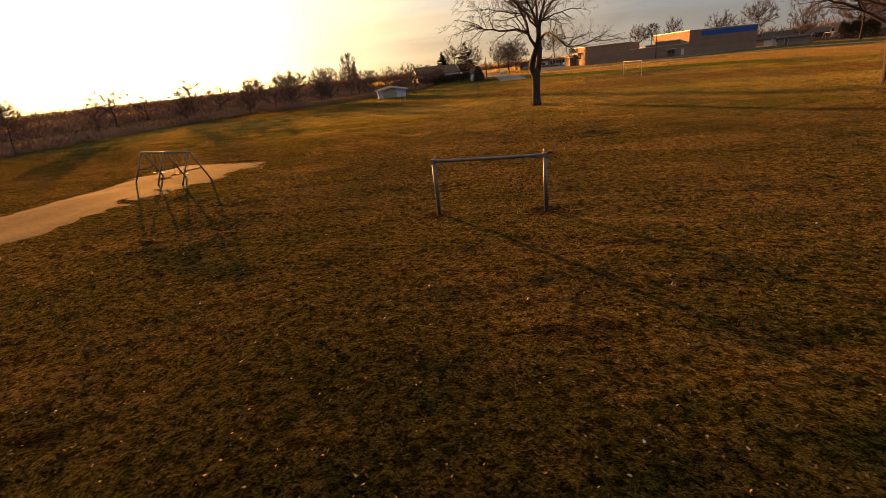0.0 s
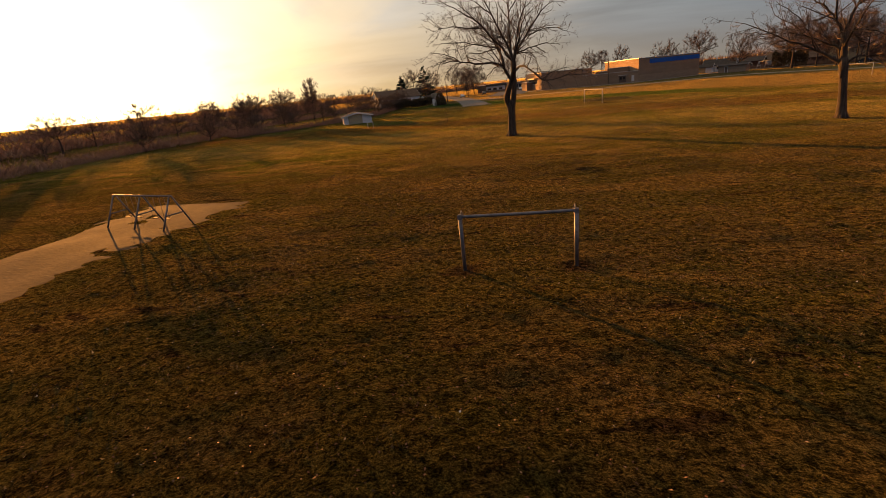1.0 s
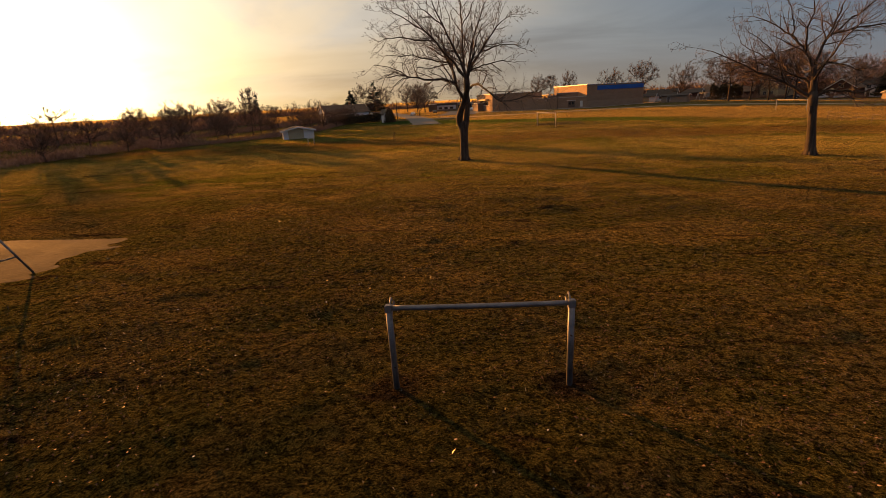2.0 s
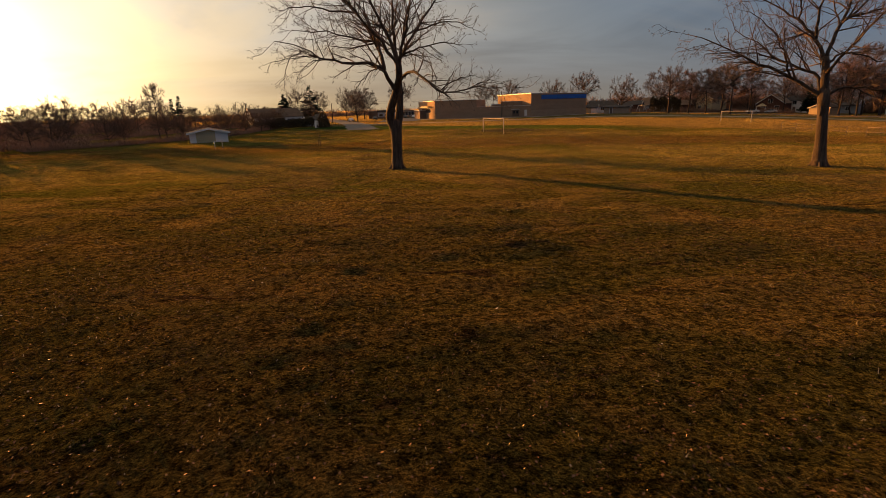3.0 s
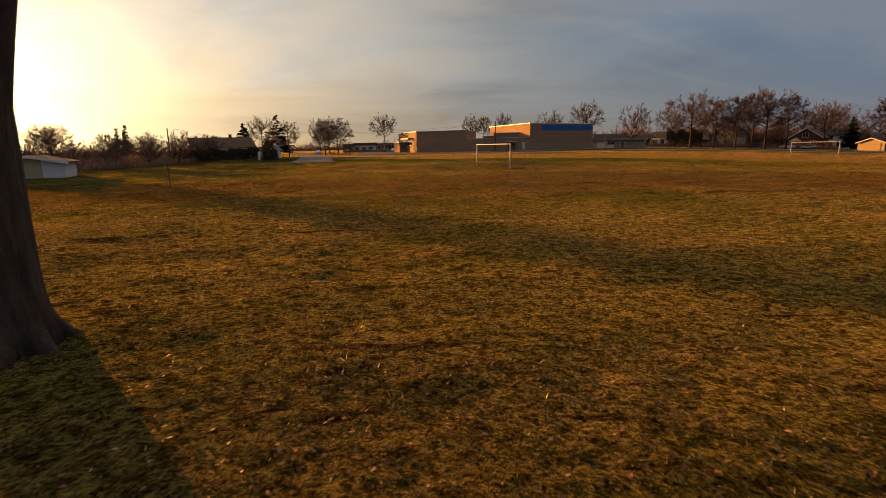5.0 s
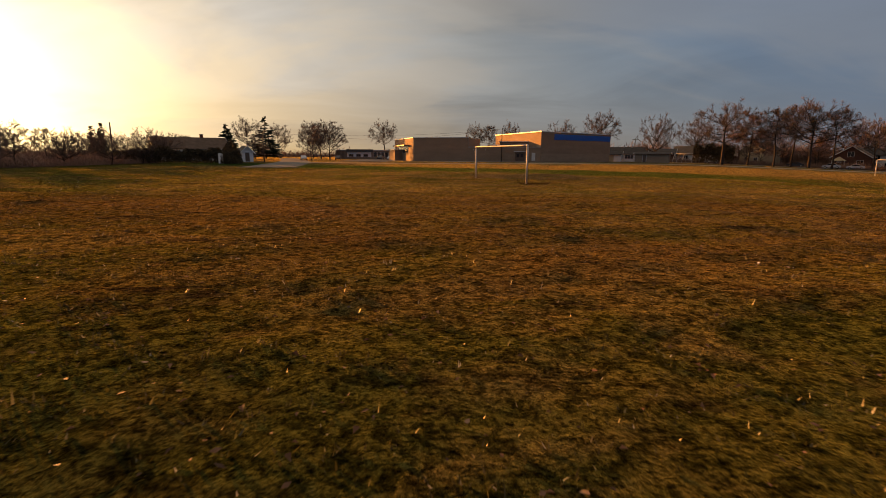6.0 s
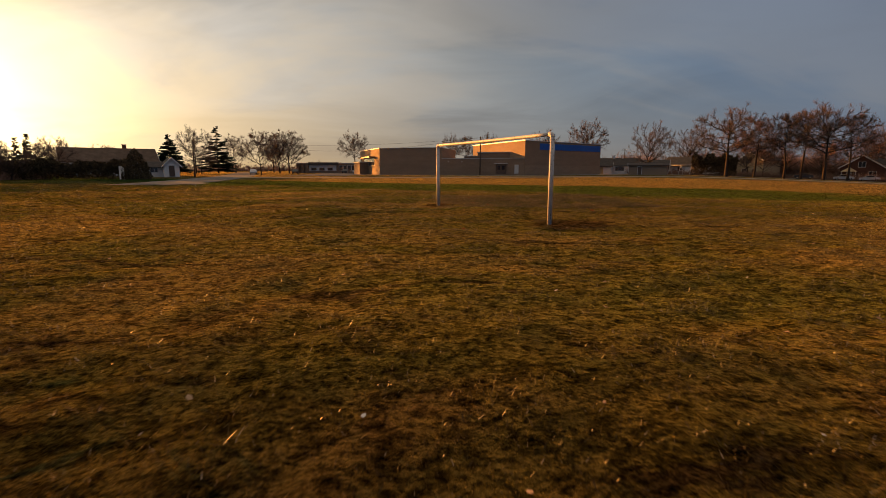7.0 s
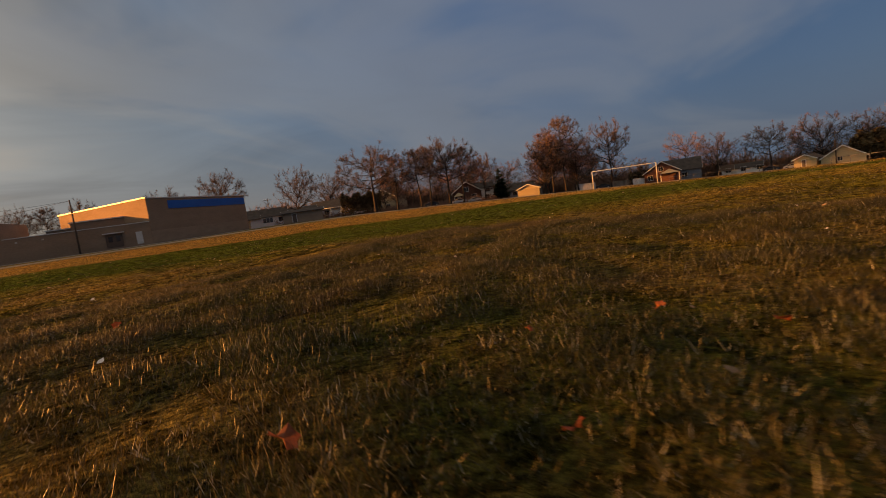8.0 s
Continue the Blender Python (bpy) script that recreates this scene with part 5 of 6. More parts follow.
def house(label, m, w, d, eave, ridge, wall, roof, across=False, windows=(), doors=(), chimney=None, porch=None, garage_door=None, name="house", trim=True):
    """A gabled house, x along its front, y away. across: the ridge runs from front to back, so that the gable faces the front."""
    h = thing(name, label, "house" if name == "house" else "garage", m)
    over = 0.45
    bm = bmesh.new()
    if across:
        prof = [(0, eave), (w / 2, ridge), (w, eave)]
        fr = [bm.verts.new((x, 0, z)) for x, z in [(0, -0.8), (w, -0.8)] + [(p[0], p[1]) for p in prof[::-1]]]
        bk = [bm.verts.new((x, d, z)) for x, z in [(0, -0.8), (w, -0.8)] + [(p[0], p[1]) for p in prof[::-1]]]
    else:
        prof = [(0, eave), (d / 2, ridge), (d, eave)]
        fr = [bm.verts.new((0, y, z)) for y, z in [(0, -0.8), (d, -0.8)] + [(p[0], p[1]) for p in prof[::-1]]]
        bk = [bm.verts.new((w, y, z)) for y, z in [(0, -0.8), (d, -0.8)] + [(p[0], p[1]) for p in prof[::-1]]]
    bm.faces.new(fr)
    bm.faces.new(bk[::-1])
    for i in range(5):
        j = (i + 1) % 5
        bm.faces.new((fr[j], fr[i], bk[i], bk[j]))
    bmesh.ops.recalc_face_normals(bm, faces=bm.faces)
    part("wall", bm, wall, h)
    span, run = (w, d) if across else (d, w)
    slope = (ridge - eave) / (span / 2)
    for s in (0, 1):
        bm = bmesh.new()
        a0, a1 = (-over, span / 2) if s == 0 else (span / 2, span + over)
        z0, z1 = (eave - over * slope, ridge) if s == 0 else (ridge, eave - over * slope)
        t = 0.16
        corners = []
        for b in (-over, run + over):
            for a, z in ((a0, z0), (a1, z1)):
                for dz in (0.012, t):
                    corners.append(bm.verts.new((a, b, z + dz) if across else (b, a, z + dz)))
        for fidx in ((0, 1, 3, 2), (4, 6, 7, 5), (0, 2, 6, 4), (1, 5, 7, 3), (0, 4, 5, 1), (2, 3, 7, 6)):
            bm.faces.new([corners[i] for i in fidx])
        bmesh.ops.recalc_face_normals(bm, faces=bm.faces)
        part("roof_slope", bm, roof, h)
    if trim:
        for b in (-over - 0.03, run + over - 0.01):
            for s in (0, 1):
                p0 = (-over if s == 0 else span + over, eave - over * slope)
                p1 = (span / 2, ridge)
                bm = bmesh.new()
                vs = []
                for yy in (b, b + 0.04):
                    for (a, z), dz in ((p0, -0.12), (p1, -0.12), (p1, 0.17), (p0, 0.17)):
                        vs.append(bm.verts.new((a, yy, z + dz) if across else (yy, a, z + dz)))
                for fidx in ((0, 1, 2, 3), (7, 6, 5, 4), (0, 4, 5, 1), (1, 5, 6, 2), (2, 6, 7, 3), (3, 7, 4, 0)):
                    bm.faces.new([vs[i] for i in fidx])
                bmesh.ops.recalc_face_normals(bm, faces=bm.faces)
                part("barge_board", bm, M_TRIM, h)
    for x, z, ww, hh, n in windows:
        window(h, x, z, ww, hh, -0.005, n)
    for x, mat in doors:
        dr = part("door", boxed(x, x + 0.95, -0.06, 0.02, 0.1, 2.15), mat, h)
        part("door_frame", box(box(boxed(x - 0.1, x, -0.09, 0.02, 0.1, 2.27), x + 0.95, x + 1.05, -0.09, 0.02, 0.1, 2.27), x, x + 0.95, -0.09, 0.02, 2.15, 2.27), M_TRIM, dr)
    if chimney:
        cx, cy, top = chimney
        ch = part("chimney", boxed(cx, cx + 0.8, cy, cy + 0.6, eave * 0.5, top), M_REDBRICK, h)
        part("chimney_cap", boxed(cx - 0.08, cx + 0.88, cy - 0.08, cy + 0.68, top, top + 0.14), M_CONCRETE, ch)
    if porch:
        x0, x1, deep, ph = porch
        bm = bmesh.new()
        v = [bm.verts.new(p) for p in ((x0 - 0.3, -deep - 0.3, ph), (x1 + 0.3, -deep - 0.3, ph), (x1 + 0.3, 0, ph), (x0 - 0.3, 0, ph), ((x0 + x1) / 2, -deep * 0.35, ph + 1.25), ((x0 + x1) / 2, 0, ph + 1.25))]
        for fidx in ((3, 2, 1, 0), (0, 1, 4), (1, 2, 5, 4), (3, 0, 4, 5), (2, 3, 5)):
            bm.faces.new([v[i] for i in fidx])
        pr = part("porch_roof", bm, M_CREAM, h, "pale hipped porch roof")
        for x in (x0, x1):
            part("porch_post", boxed(x - 0.1, x + 0.1, -deep, -deep + 0.2, -0.5, ph), M_TRIM, pr)
        part("porch_wall", boxed(x0 + 0.1, x1 - 0.1, -deep + 0.02, -0.01, -0.5, ph * 0.72), M_REDBRICK, pr)
    if garage_door:
        x0, x1 = garage_door
        g = part("garage_door", boxed(x0, x1, -0.05, 0.01, 0.0, 2.1), M_CREAM, h, "panelled overhead garage door")
        for i in range(4):
            part("panel", boxed(x0 + 0.08, x1 - 0.08, -0.075, -0.052, 0.06 + i * 0.52, 0.50 + i * 0.52), M_CREAM, g)
    return h


def facing(x, y, tx=2.0, ty=24.0, extra=0.0):
    """A house pose at x, y (the front's middle) whose front looks towards a point."""
    ang = math.degrees(math.atan2(ty - y, tx - x)) + 90 + extra
    return pose(x, y, ground_z(x, y), 0, 0, ang)


def front(x, y, w, extra=0.0, sink=0.0):
    return facing(x, y, extra=extra) @ pose(-w / 2, 0, -sink)


W2 = ((1.2, 1.0, 1.5, 1.3, 2), (5.6, 1.0, 1.5, 1.3, 2))
cottage = house("small white clapboard house with a dark roof and two roof vents", front(63.5, 161, 12), 12, 8, 2.7, 4.9, M_SIDING, M_SHINGLE, windows=((5.2, 1.0, 2.6, 1.3, 3), (9.4, 1.0, 1.2, 1.2, 1)), doors=((3.2, M_DOOR),))
for vent_x in (4.2, 6.9):
    part("roof_vent", boxed(vent_x, vent_x + 0.5, 3.7, 4.2, 4.5, 5.9), M_TRIM, cottage)
house("low white garage with a dark roof beside the school", front(57.0, 158, 6), 6, 6, 2.4, 3.4, M_SIDING, M_SHINGLE, garage_door=(0.8, 3.6), name="garage")
house("low tan brick shed with a dark flat-pitched roof", front(60.8, 134.5, 9.4), 9.4, 6, 2.45, 3.0, M_BRICK_DARK, M_SHINGLE, doors=((2.2, M_DOOR),), name="shed")
house("low brown brick house with a long dark roof", front(74.5, 164.5, 13.0), 13.0, 9, 2.9, 4.4, M_REDBRICK, M_SHINGLE, windows=((2, 1.1, 1.4, 1.1, 2), (8, 1.1, 1.4, 1.1, 2)))
house("brown roofed house with a white sunlit gable", front(86, 166, 12, -25), 12, 9, 2.8, 5.6, M_SIDING, M_BROWNROOF, across=False, windows=W2)
house("cream house with a lit gable among the trees", front(110, 166, 9, -30), 9, 9, 5.2, 7.8, M_CREAM, M_SHINGLE, across=True, windows=((2.0, 1.0, 1.4, 1.4, 2), (5.4, 1.0, 1.4, 1.4, 2), (3.8, 4.3, 1.3, 1.3, 2)))
house("low brown house behind street trees", front(98, 166, 11, 8), 11, 8, 2.6, 4.6, M_REDBRICK, M_BROWNROOF, windows=W2)
house("brick house with a steep white-trimmed gable", front(121.2, 136, 9.5), 9.5, 10, 3.6, 6.8, M_REDBRICK, M_BROWNROOF, across=True, windows=((3.9, 3.7, 1.5, 1.4, 2), (6.3, 1.2, 1.5, 1.4, 2)), porch=(0.6, 3.6, 1.6, 2.5), doors=((1.6, M_TRIM),))
house("two-storey white clapboard house", front(135.5, 143, 10), 10, 8, 4.8, 6.6, M_SIDING, M_SHINGLE, windows=((0.9, 3.2, 1.3, 1.2, 2), (4.2, 3.2, 1.3, 1.2, 2), (7.4, 3.2, 1.3, 1.2, 2), (1.2, 0.9, 1.6, 1.3, 2), (6.8, 0.9, 1.6, 1.3, 2)), doors=((4.4, M_DOOR),))
house("grey clapboard house half hidden by trees", front(147, 133, 9), 9, 8, 3.0, 5.2, M_GREYSIDING, M_SHINGLE, windows=W2)
house("single garage with a cream door lit by the sun", front(124.6, 114.0, 6.6, -10), 6.6, 6.0, 2.35, 3.6, M_CREAM, M_BROWNROOF, across=True, garage_door=(0.9, 5.7), name="garage")
house("brick house with a lit hipped porch", front(154.5, 86.2, 10), 10, 9, 3.2, 6.2, M_REDBRICK, M_SHINGLE, across=True, windows=((4.2, 3.4, 1.2, 1.2, 2), (1.0, 1.0, 1.4, 1.4, 2)), porch=(4.6, 9.6, 2.2, 2.6))
house("dark roofed house behind a brick one", front(164, 84, 11), 11, 8, 3.4, 6.6, M_GREYSIDING, M_SHINGLE, windows=W2)
house("low cream shed house by the far yards", front(176, 54.5, 5.6, -20), 5.6, 6, 2.4, 3.6, M_CREAM, M_BROWNROOF, across=True, doors=((2, M_DOOR),))
house("cream gabled house with a tall pole before it", front(172.5, 45.6, 9.5), 9.5, 9, 1.9, 4.9, M_CREAM, M_BROWNROOF, across=True, windows=((3.6, 0.9, 1.0, 1.0, 2),))
house("low white house among far trees", front(182, 70, 7), 7, 6, 2.0, 3.3, M_SIDING, M_SHINGLE, windows=W2)
house("white house glimpsed through twigs", front(188, 76, 7), 7, 6, 2.0, 3.4, M_SIDING, M_BROWNROOF, windows=W2)
house("long house with a broad shingled roof, dark against the sun", front(-66.0, 117, 17.5), 17.5, 10, 3.2, 6.0, M_SIDING, M_BROWNROOF, windows=((2, 1, 1.6, 1.3, 2), (7, 1, 2.0, 1.3, 2), (12, 1, 1.6, 1.3, 2)), chimney=(11.5, 5, 6.9))
house("small white gabled outbuilding by the drive", front(-46.6, 103, 2.6), 2.6, 6, 2.3, 3.6, M_SIDING, M_SHINGLE, across=True, doors=((0.8, M_DOOR),))
house("low white wing of an outbuilding", front(-49.9, 103.4, 3.6), 3.6, 5, 1.9, 2.8, M_SIDING, M_SHINGLE, windows=((1.0, 0.9, 1.2, 0.8, 2),))
house("white double garage with a brown roof", facing(-46.2, 21, -3, -66) @ pose(-3.0, 0, 0), 6.0, 6.0, 1.6, 2.25, M_SIDING, M_BROWNROOF, across=True, garage_door=(1.0, 4.0), name="garage")

# ---- vehicles ----


def car(label, m, paint):
    c = thing("car", label, "car", m, "parked cars")
    prof = [(-2.15, 0.35), (-2.2, 0.75), (-1.95, 0.92), (-1.25, 0.98), (-0.65, 1.42), (0.75, 1.45), (1.45, 1.02), (2.05, 0.95), (2.2, 0.6), (2.12, 0.35)]
    bm = bmesh.new()
    rows = []
    for y, inset in ((-0.86, 0.0), (-0.80, 0.0), (0.80, 0.0), (0.86, 0.0)):
        rows.append([bm.verts.new((x, y * (0.86 if z > 1.1 else 1.0), z)) for x, z in prof])
    for a, b in zip(rows, rows[1:]):
        for i in range(len(prof)):
            j = (i + 1) % len(prof)
            bm.faces.new((a[i], a[j], b[j], b[i]))
    bm.faces.new(rows[0][::-1])
    bm.faces.new(rows[-1])
    bmesh.ops.recalc_face_normals(bm, faces=bm.faces)
    body = part("body", bm, paint, c)
    for s in (-1, 1):
        g = bmesh.new()
        vs = [g.verts.new((x, s * 0.80, z)) for x, z in ((-1.1, 1.02), (-0.62, 1.36), (0.70, 1.38), (1.25, 1.04))]
        o = [g.verts.new((v.co.x, s * 0.875, v.co.z)) for v in vs]
        g.faces.new(vs), g.faces.new(o[::-1])
        for i in range(4):
            g.faces.new((vs[i], o[i], o[(i + 1) % 4], vs[(i + 1) % 4]))
        part("side_window", g, M_PANE, body)
        part("headlight", boxed(2.06, 2.19, s * 0.62 - 0.16, s * 0.62 + 0.16, 0.64, 0.80, 0.02), M_COPING, body)
        for x in (-1.35, 1.4):
            w = part("wheel", tubes([([(x, s * 0.70, 0.33), (x, s * 0.89, 0.33)], [0.33, 0.33], 16)], "wheel"), M_RUBBER, c)
            part("rim", tubes([([(x, s * 0.88, 0.33), (x, s * 0.90, 0.33)], [0.19, 0.19], 12)], "rim"), M_COPING, w)
    return c


white_car = car("white car parked along the street", at(118.5, 130.5, -40, -0.04), M_CARWHITE)
dark_car = car("dark car parked along the street", at(146.8, 101.5, -62, -0.04), M_CARDARK)
for x, y, turn, src in ((86, 147.8, -28, white_car), (104.5, 135.6, -36, dark_car), (111.5, 130.6, -42, white_car), (-45.5, 146, 108, white_car), (-37.5, 160, 100, dark_car), (-21, 178, 80, white_car), (-25, 180, 80, dark_car), (182, 64, 100, dark_car), (180.5, 58.5, 100, white_car)):
    copy_thing(src, at(x, y, turn, -0.05))

# ---- poles, cables, fences ----


def pole(label, x, y, tall, arms=1, turn=0.0):
    p = thing("utility_pole", label, "pole", at(x, y, turn), "utility poles")
    part("shaft", tubes([([(0, 0, -0.4), (0.02, 0, tall * 0.5), (0.05, 0.02, tall)], [0.16, 0.14, 0.11], 10)], "shaft"), M_POLE, p)
    for i in range(arms):
        z = tall - 0.5 - i * 0.8
        arm = part("crossarm", boxed(-1.1, 1.1, -0.06, 0.06, z - 0.06, z + 0.06), M_POLE, p)
        for x0 in (-1.0, -0.5, 0.5, 1.0):
            part("insulator", tubes([([(x0, 0, z + 0.06), (x0, 0, z + 0.22)], [0.05, 0.035], 6)], "insulator"), M_COPING, arm)
    return p


pole("bare timber pole before the school link", 15.6, 129.4, 9.4, 0)
pole("timber utility pole beside the drive", -44.3, 107.3, 7.0, 0)
pole("utility pole with a crossarm among the houses", 70.0, 172, 8.4, 1, -20)
pole("utility pole with a crossarm by the far yards", 172.0, 47.0, 9.0, 1, 60)
pole("utility pole with a crossarm by the far yards", 166.0, 74.0, 8.6, 1, 60)
pole("bare utility pole in the sun's glare", -62.7, 80.1, 7.4, 0)


def cable(name, label, p, q, sag, r=0.02):
    pts = [tuple(np.array(p) * (1 - f) + np.array(q) * f - np.array((0, 0, sag * 4 * f * (1 - f)))) for f in np.linspace(0, 1, 13)]
    me = tubes([(pts, [r] * 13, 4)], name)
    me.materials.append(M_WIRE)
    tagged(new(name, me), label, "cable")


cable("cable", "thin black cable slung over the drive", (-44.3, 107.3, 6.8), (15.6, 129.4, 9.2), 1.2, 0.018)
cable("cable", "thin black cable running to the school roof", (15.6, 129.4, 9.2), (-45, 210, 9.0), 1.4, 0.025)


def rail_fence(label, points, tall, gap, radius, material, rails=(0.96, 0.5, 0.06)):
    f = thing("rail_fence", label, "fence", pose(0, 0, 0))
    p = np.array(points, float)
    s = np.concatenate(((0,), np.cumsum(np.hypot(*np.diff(p, axis=0).T))))
    tt = np.arange(0, s[-1] + 0.01, gap)
    spots = [(np.interp(t, s, p[:, 0]), np.interp(t, s, p[:, 1])) for t in tt]
    for x, y in spots:
        z = ground_z(x, y)
        part("post", tubes([([(x, y, z - 0.3), (x, y, z + tall)], [radius * 1.3, radius * 1.3], 8)], "post"), material, f)
    for (x0, y0), (x1, y1) in zip(spots, spots[1:]):
        for k in rails:
            part("rail", tubes([([(x0, y0, ground_z(x0, y0) + tall * k), (x1, y1, ground_z(x1, y1) + tall * k)], [radius, radius], 6)], "rail"), material, f)
    return f


rail_fence("pale weathered rail fence along the ball field", ((50.9, 20.5), (52.4, 12.0), (54.0, 4.0), (56.0, -8.0), (57.5, -16)), 1.35, 2.9, 0.032, M_FENCEWOOD, (0.97, 0.5))
rail_fence("galvanised pipe fence at the edge of the field", ((141, 44), (142, 36), (142.5, 22), (142, 6)), 1.6, 3.2, 0.05, M_GALV, (0.98, 0.08))
rail_fence("low pipe fence before far yards", ((139.5, 78.5), (144.5, 70), (148.0, 60), (150.5, 50)), 1.3, 3.0, 0.05, M_GALV, (0.97, 0.1))


def board_fence(label, p, q, tall, material):
    f = thing("board_fence", label, "fence", pose(p[0], p[1], ground_z(*p), 0, 0, math.degrees(math.atan2(q[1] - p[1], q[0] - p[0]))))
    ln = math.hypot(q[0] - p[0], q[1] - p[1])
    n = max(3, int(ln / 0.6))
    dz = (ground_z(*q) - ground_z(*p)) / ln
    for i in range(n):
        x0, x1 = ln * i / n, ln * (i + 1) / n
        z = dz * x0
        part("board", boxed(x0 + 0.012, x1 - 0.012, -0.03, 0.03, z - 0.3, z + tall + 0.03 * math.sin(i * 2.3)), material, f)
    part("rail", boxed(0, ln, 0.032, 0.09, tall * 0.5 + dz * ln / 2, tall * 0.5 + dz * ln / 2 + 0.1), material, f)
    return f


board_fence("pale board fence behind the far goal", (149.0, 99.5), (151.2, 95.0), 1.9, M_PLANK)
board_fence("pale board fence behind the far goal", (151.5, 94.0), (153.6, 89.6), 2.0, M_SIDING)
board_fence("white panel fence by the street", (143.0, 108.6), (145.6, 103.4), 2.2, M_SIDING)
board_fence("white board gate between hedge and arborvitae", (-43.7, 81.4), (-42.3, 80.2), 1.9, M_SIDING)

# ---- playground ----


def swing_set(label, m, bays, span, tall, splay, radius, material, seats):
    s = thing("swing_set", label, "swing", m, "swing sets")
    for i in range(bays + 1):
        x = i * span
        for side in (-1, 1):
            part("leg", tubes([([(x, side * splay, -0.15), (x, side * 0.06, tall)], [radius, radius], 10)], "leg"), material, s)
        part("brace", tubes([([(x, -splay * 0.55, tall * 0.45), (x, splay * 0.55, tall * 0.45)], [radius * 0.8] * 2, 8)], "brace"), material, s)
    part("top_bar", tubes([([(-0.15, 0, tall), (bays * span / 2, 0, tall - 0.01), (bays * span + 0.15, 0, tall)], [radius * 1.1] * 3, 12)], "top_bar"), material, s)
    for x in seats:
        for o in (-0.24, 0.24):
            part("chain", tubes([([(x + o, 0, tall), (x + o, 0, 0.55)], [0.012, 0.012], 5)], "chain"), M_GALV, s)
        part("seat", boxed(x - 0.27, x + 0.27, -0.09, 0.09, 0.52, 0.55, 0.01), M_RUBBER, s)
    return s


swing_set("grey pipe swing set standing in packed sand", at(-25.3, -59.1, 165.5), 2, 2.65, 1.85, 1.02, 0.045, M_GALV, (0.8, 1.85, 3.45, 4.5))
swing_set("white pipe swing set before houses", at(79.0, 145.6, 118), 2, 3.5, 2.85, 1.25, 0.085, M_WHITE, ())


def sapling(x, y, tall):
    rng = np.random.RandomState(77)
    t = thing("sapling", "thin staked sapling on the grass", "tree", at(x, y))
    line = branch_line(rng, np.array((0, 0, -0.1)), (0.05, 0, 1), tall, 6, 0.05, 0.2)
    out = {}
    sprout(rng, line, np.linspace(0.03, 0.01, 7), 0, ((7, 0.4, 40, 0.1, 0.1, 0.008, 4, 3),), out)
    part("stem", tubes([(line, np.linspace(0.035, 0.012, 7), 7)] + out[0], "stem"), M_TWIG, t)
    part("stake", boxed(0.25, 0.31, -0.03, 0.03, -0.1, tall * 0.8), M_POLE, t)


sapling(-23.2, 4.5, 1.8)


def frame_gate(x, y):
    g = thing("small_white_frame", "small white pipe frame standing on the grass", "frame", at(x, y, 35))
    for s in (-0.5, 0.5):
        part("upright", tubes([([(s, 0, -0.1), (s, 0, 1.1)], [0.05, 0.05], 8)], "upright"), M_WHITE, g)
    part("bar", tubes([([(-0.5, 0, 0.95), (0.5, 0, 0.95)], [0.035, 0.035], 8)], "bar"), M_WHITE, g)


frame_gate(-37.6, 5.5)

# ---- grass and leaves ----


def blades(name, label, x0, x1, y0, y1, count, tall, wide, seed, keep=None):
    """Loose turf: one leaning triangle a blade, clumped by a noise of place."""
    rng = np.random.RandomState(seed)
    per = 4
    tx, ty = rng.uniform(x0, x1, count // per), rng.uniform(y0, y1, count // per)
    clump = np.sin(tx * 2.3 + 1.3 * np.sin(ty * 1.1)) * np.sin(ty * 2.9 + 1.7 * np.sin(tx * 0.9)) + 0.6 * np.sin(tx * 7.1 + ty * 3.3) * np.sin(ty * 6.3 - tx * 2.2)
    ok = rng.uniform(-2.3, 0.9, len(tx)) < clump
    ok &= np.hypot((tx - 4.6) / 1.5, (ty - 19.7) / 0.8) > rng.uniform(0.6, 1.2, len(tx))
    ok &= np.hypot((tx - 1.4) / 1.1, (ty - 26.5) / 0.6) > rng.uniform(0.6, 1.2, len(tx))
    if keep is not None:
        ok &= keep(tx, ty)
    tx, ty, clump = tx[ok], ty[ok], clump[ok]
    size = rng.uniform(0.5, 1.2, len(tx))
    proud = rng.uniform(0, 1, len(tx)) < 0.13
    size[proud] *= 1.75
    proud = np.repeat(proud, per)
    out_a = rng.uniform(0, 2 * math.pi, len(tx) * per)
    out_r = np.repeat(size, per) * tall * 1.1 * np.sqrt(rng.uniform(0, 1, len(tx) * per))
    x, y = np.repeat(tx, per) + np.cos(out_a) * out_r, np.repeat(ty, per) + np.sin(out_a) * out_r
    clump, size = np.repeat(clump, per), np.repeat(size, per)
    n = len(x)
    z = height(x, y)
    a = rng.uniform(0, 2 * math.pi, n)
    h = tall * size * rng.uniform(0.32, 0.95, n) * (0.8 + 0.25 * np.clip(clump, -0.5, 1.0))
    w = wide * rng.uniform(0.6, 1.3, n)
    lean = h * rng.uniform(0.3, 1.6, n) * np.where(proud, 0.45, 1.0)
    la = out_a + rng.uniform(-0.7, 0.7, n)
    v = np.empty((n, 3, 3))
    v[:, 0] = np.stack((x - np.cos(a) * w, y - np.sin(a) * w, z - 0.01), -1)
    v[:, 1] = np.stack((x + np.cos(a) * w, y + np.sin(a) * w, z - 0.01), -1)
    v[:, 2] = np.stack((x + np.cos(la) * lean, y + np.sin(la) * lean, z + h), -1)
    me = bulk_mesh(name, v.reshape(-1, 3), np.arange(3 * n).reshape(-1, 3))
    me.materials.append(M_BLADE)
    tagged(new(name, me), label, "grass", kind="stuff")


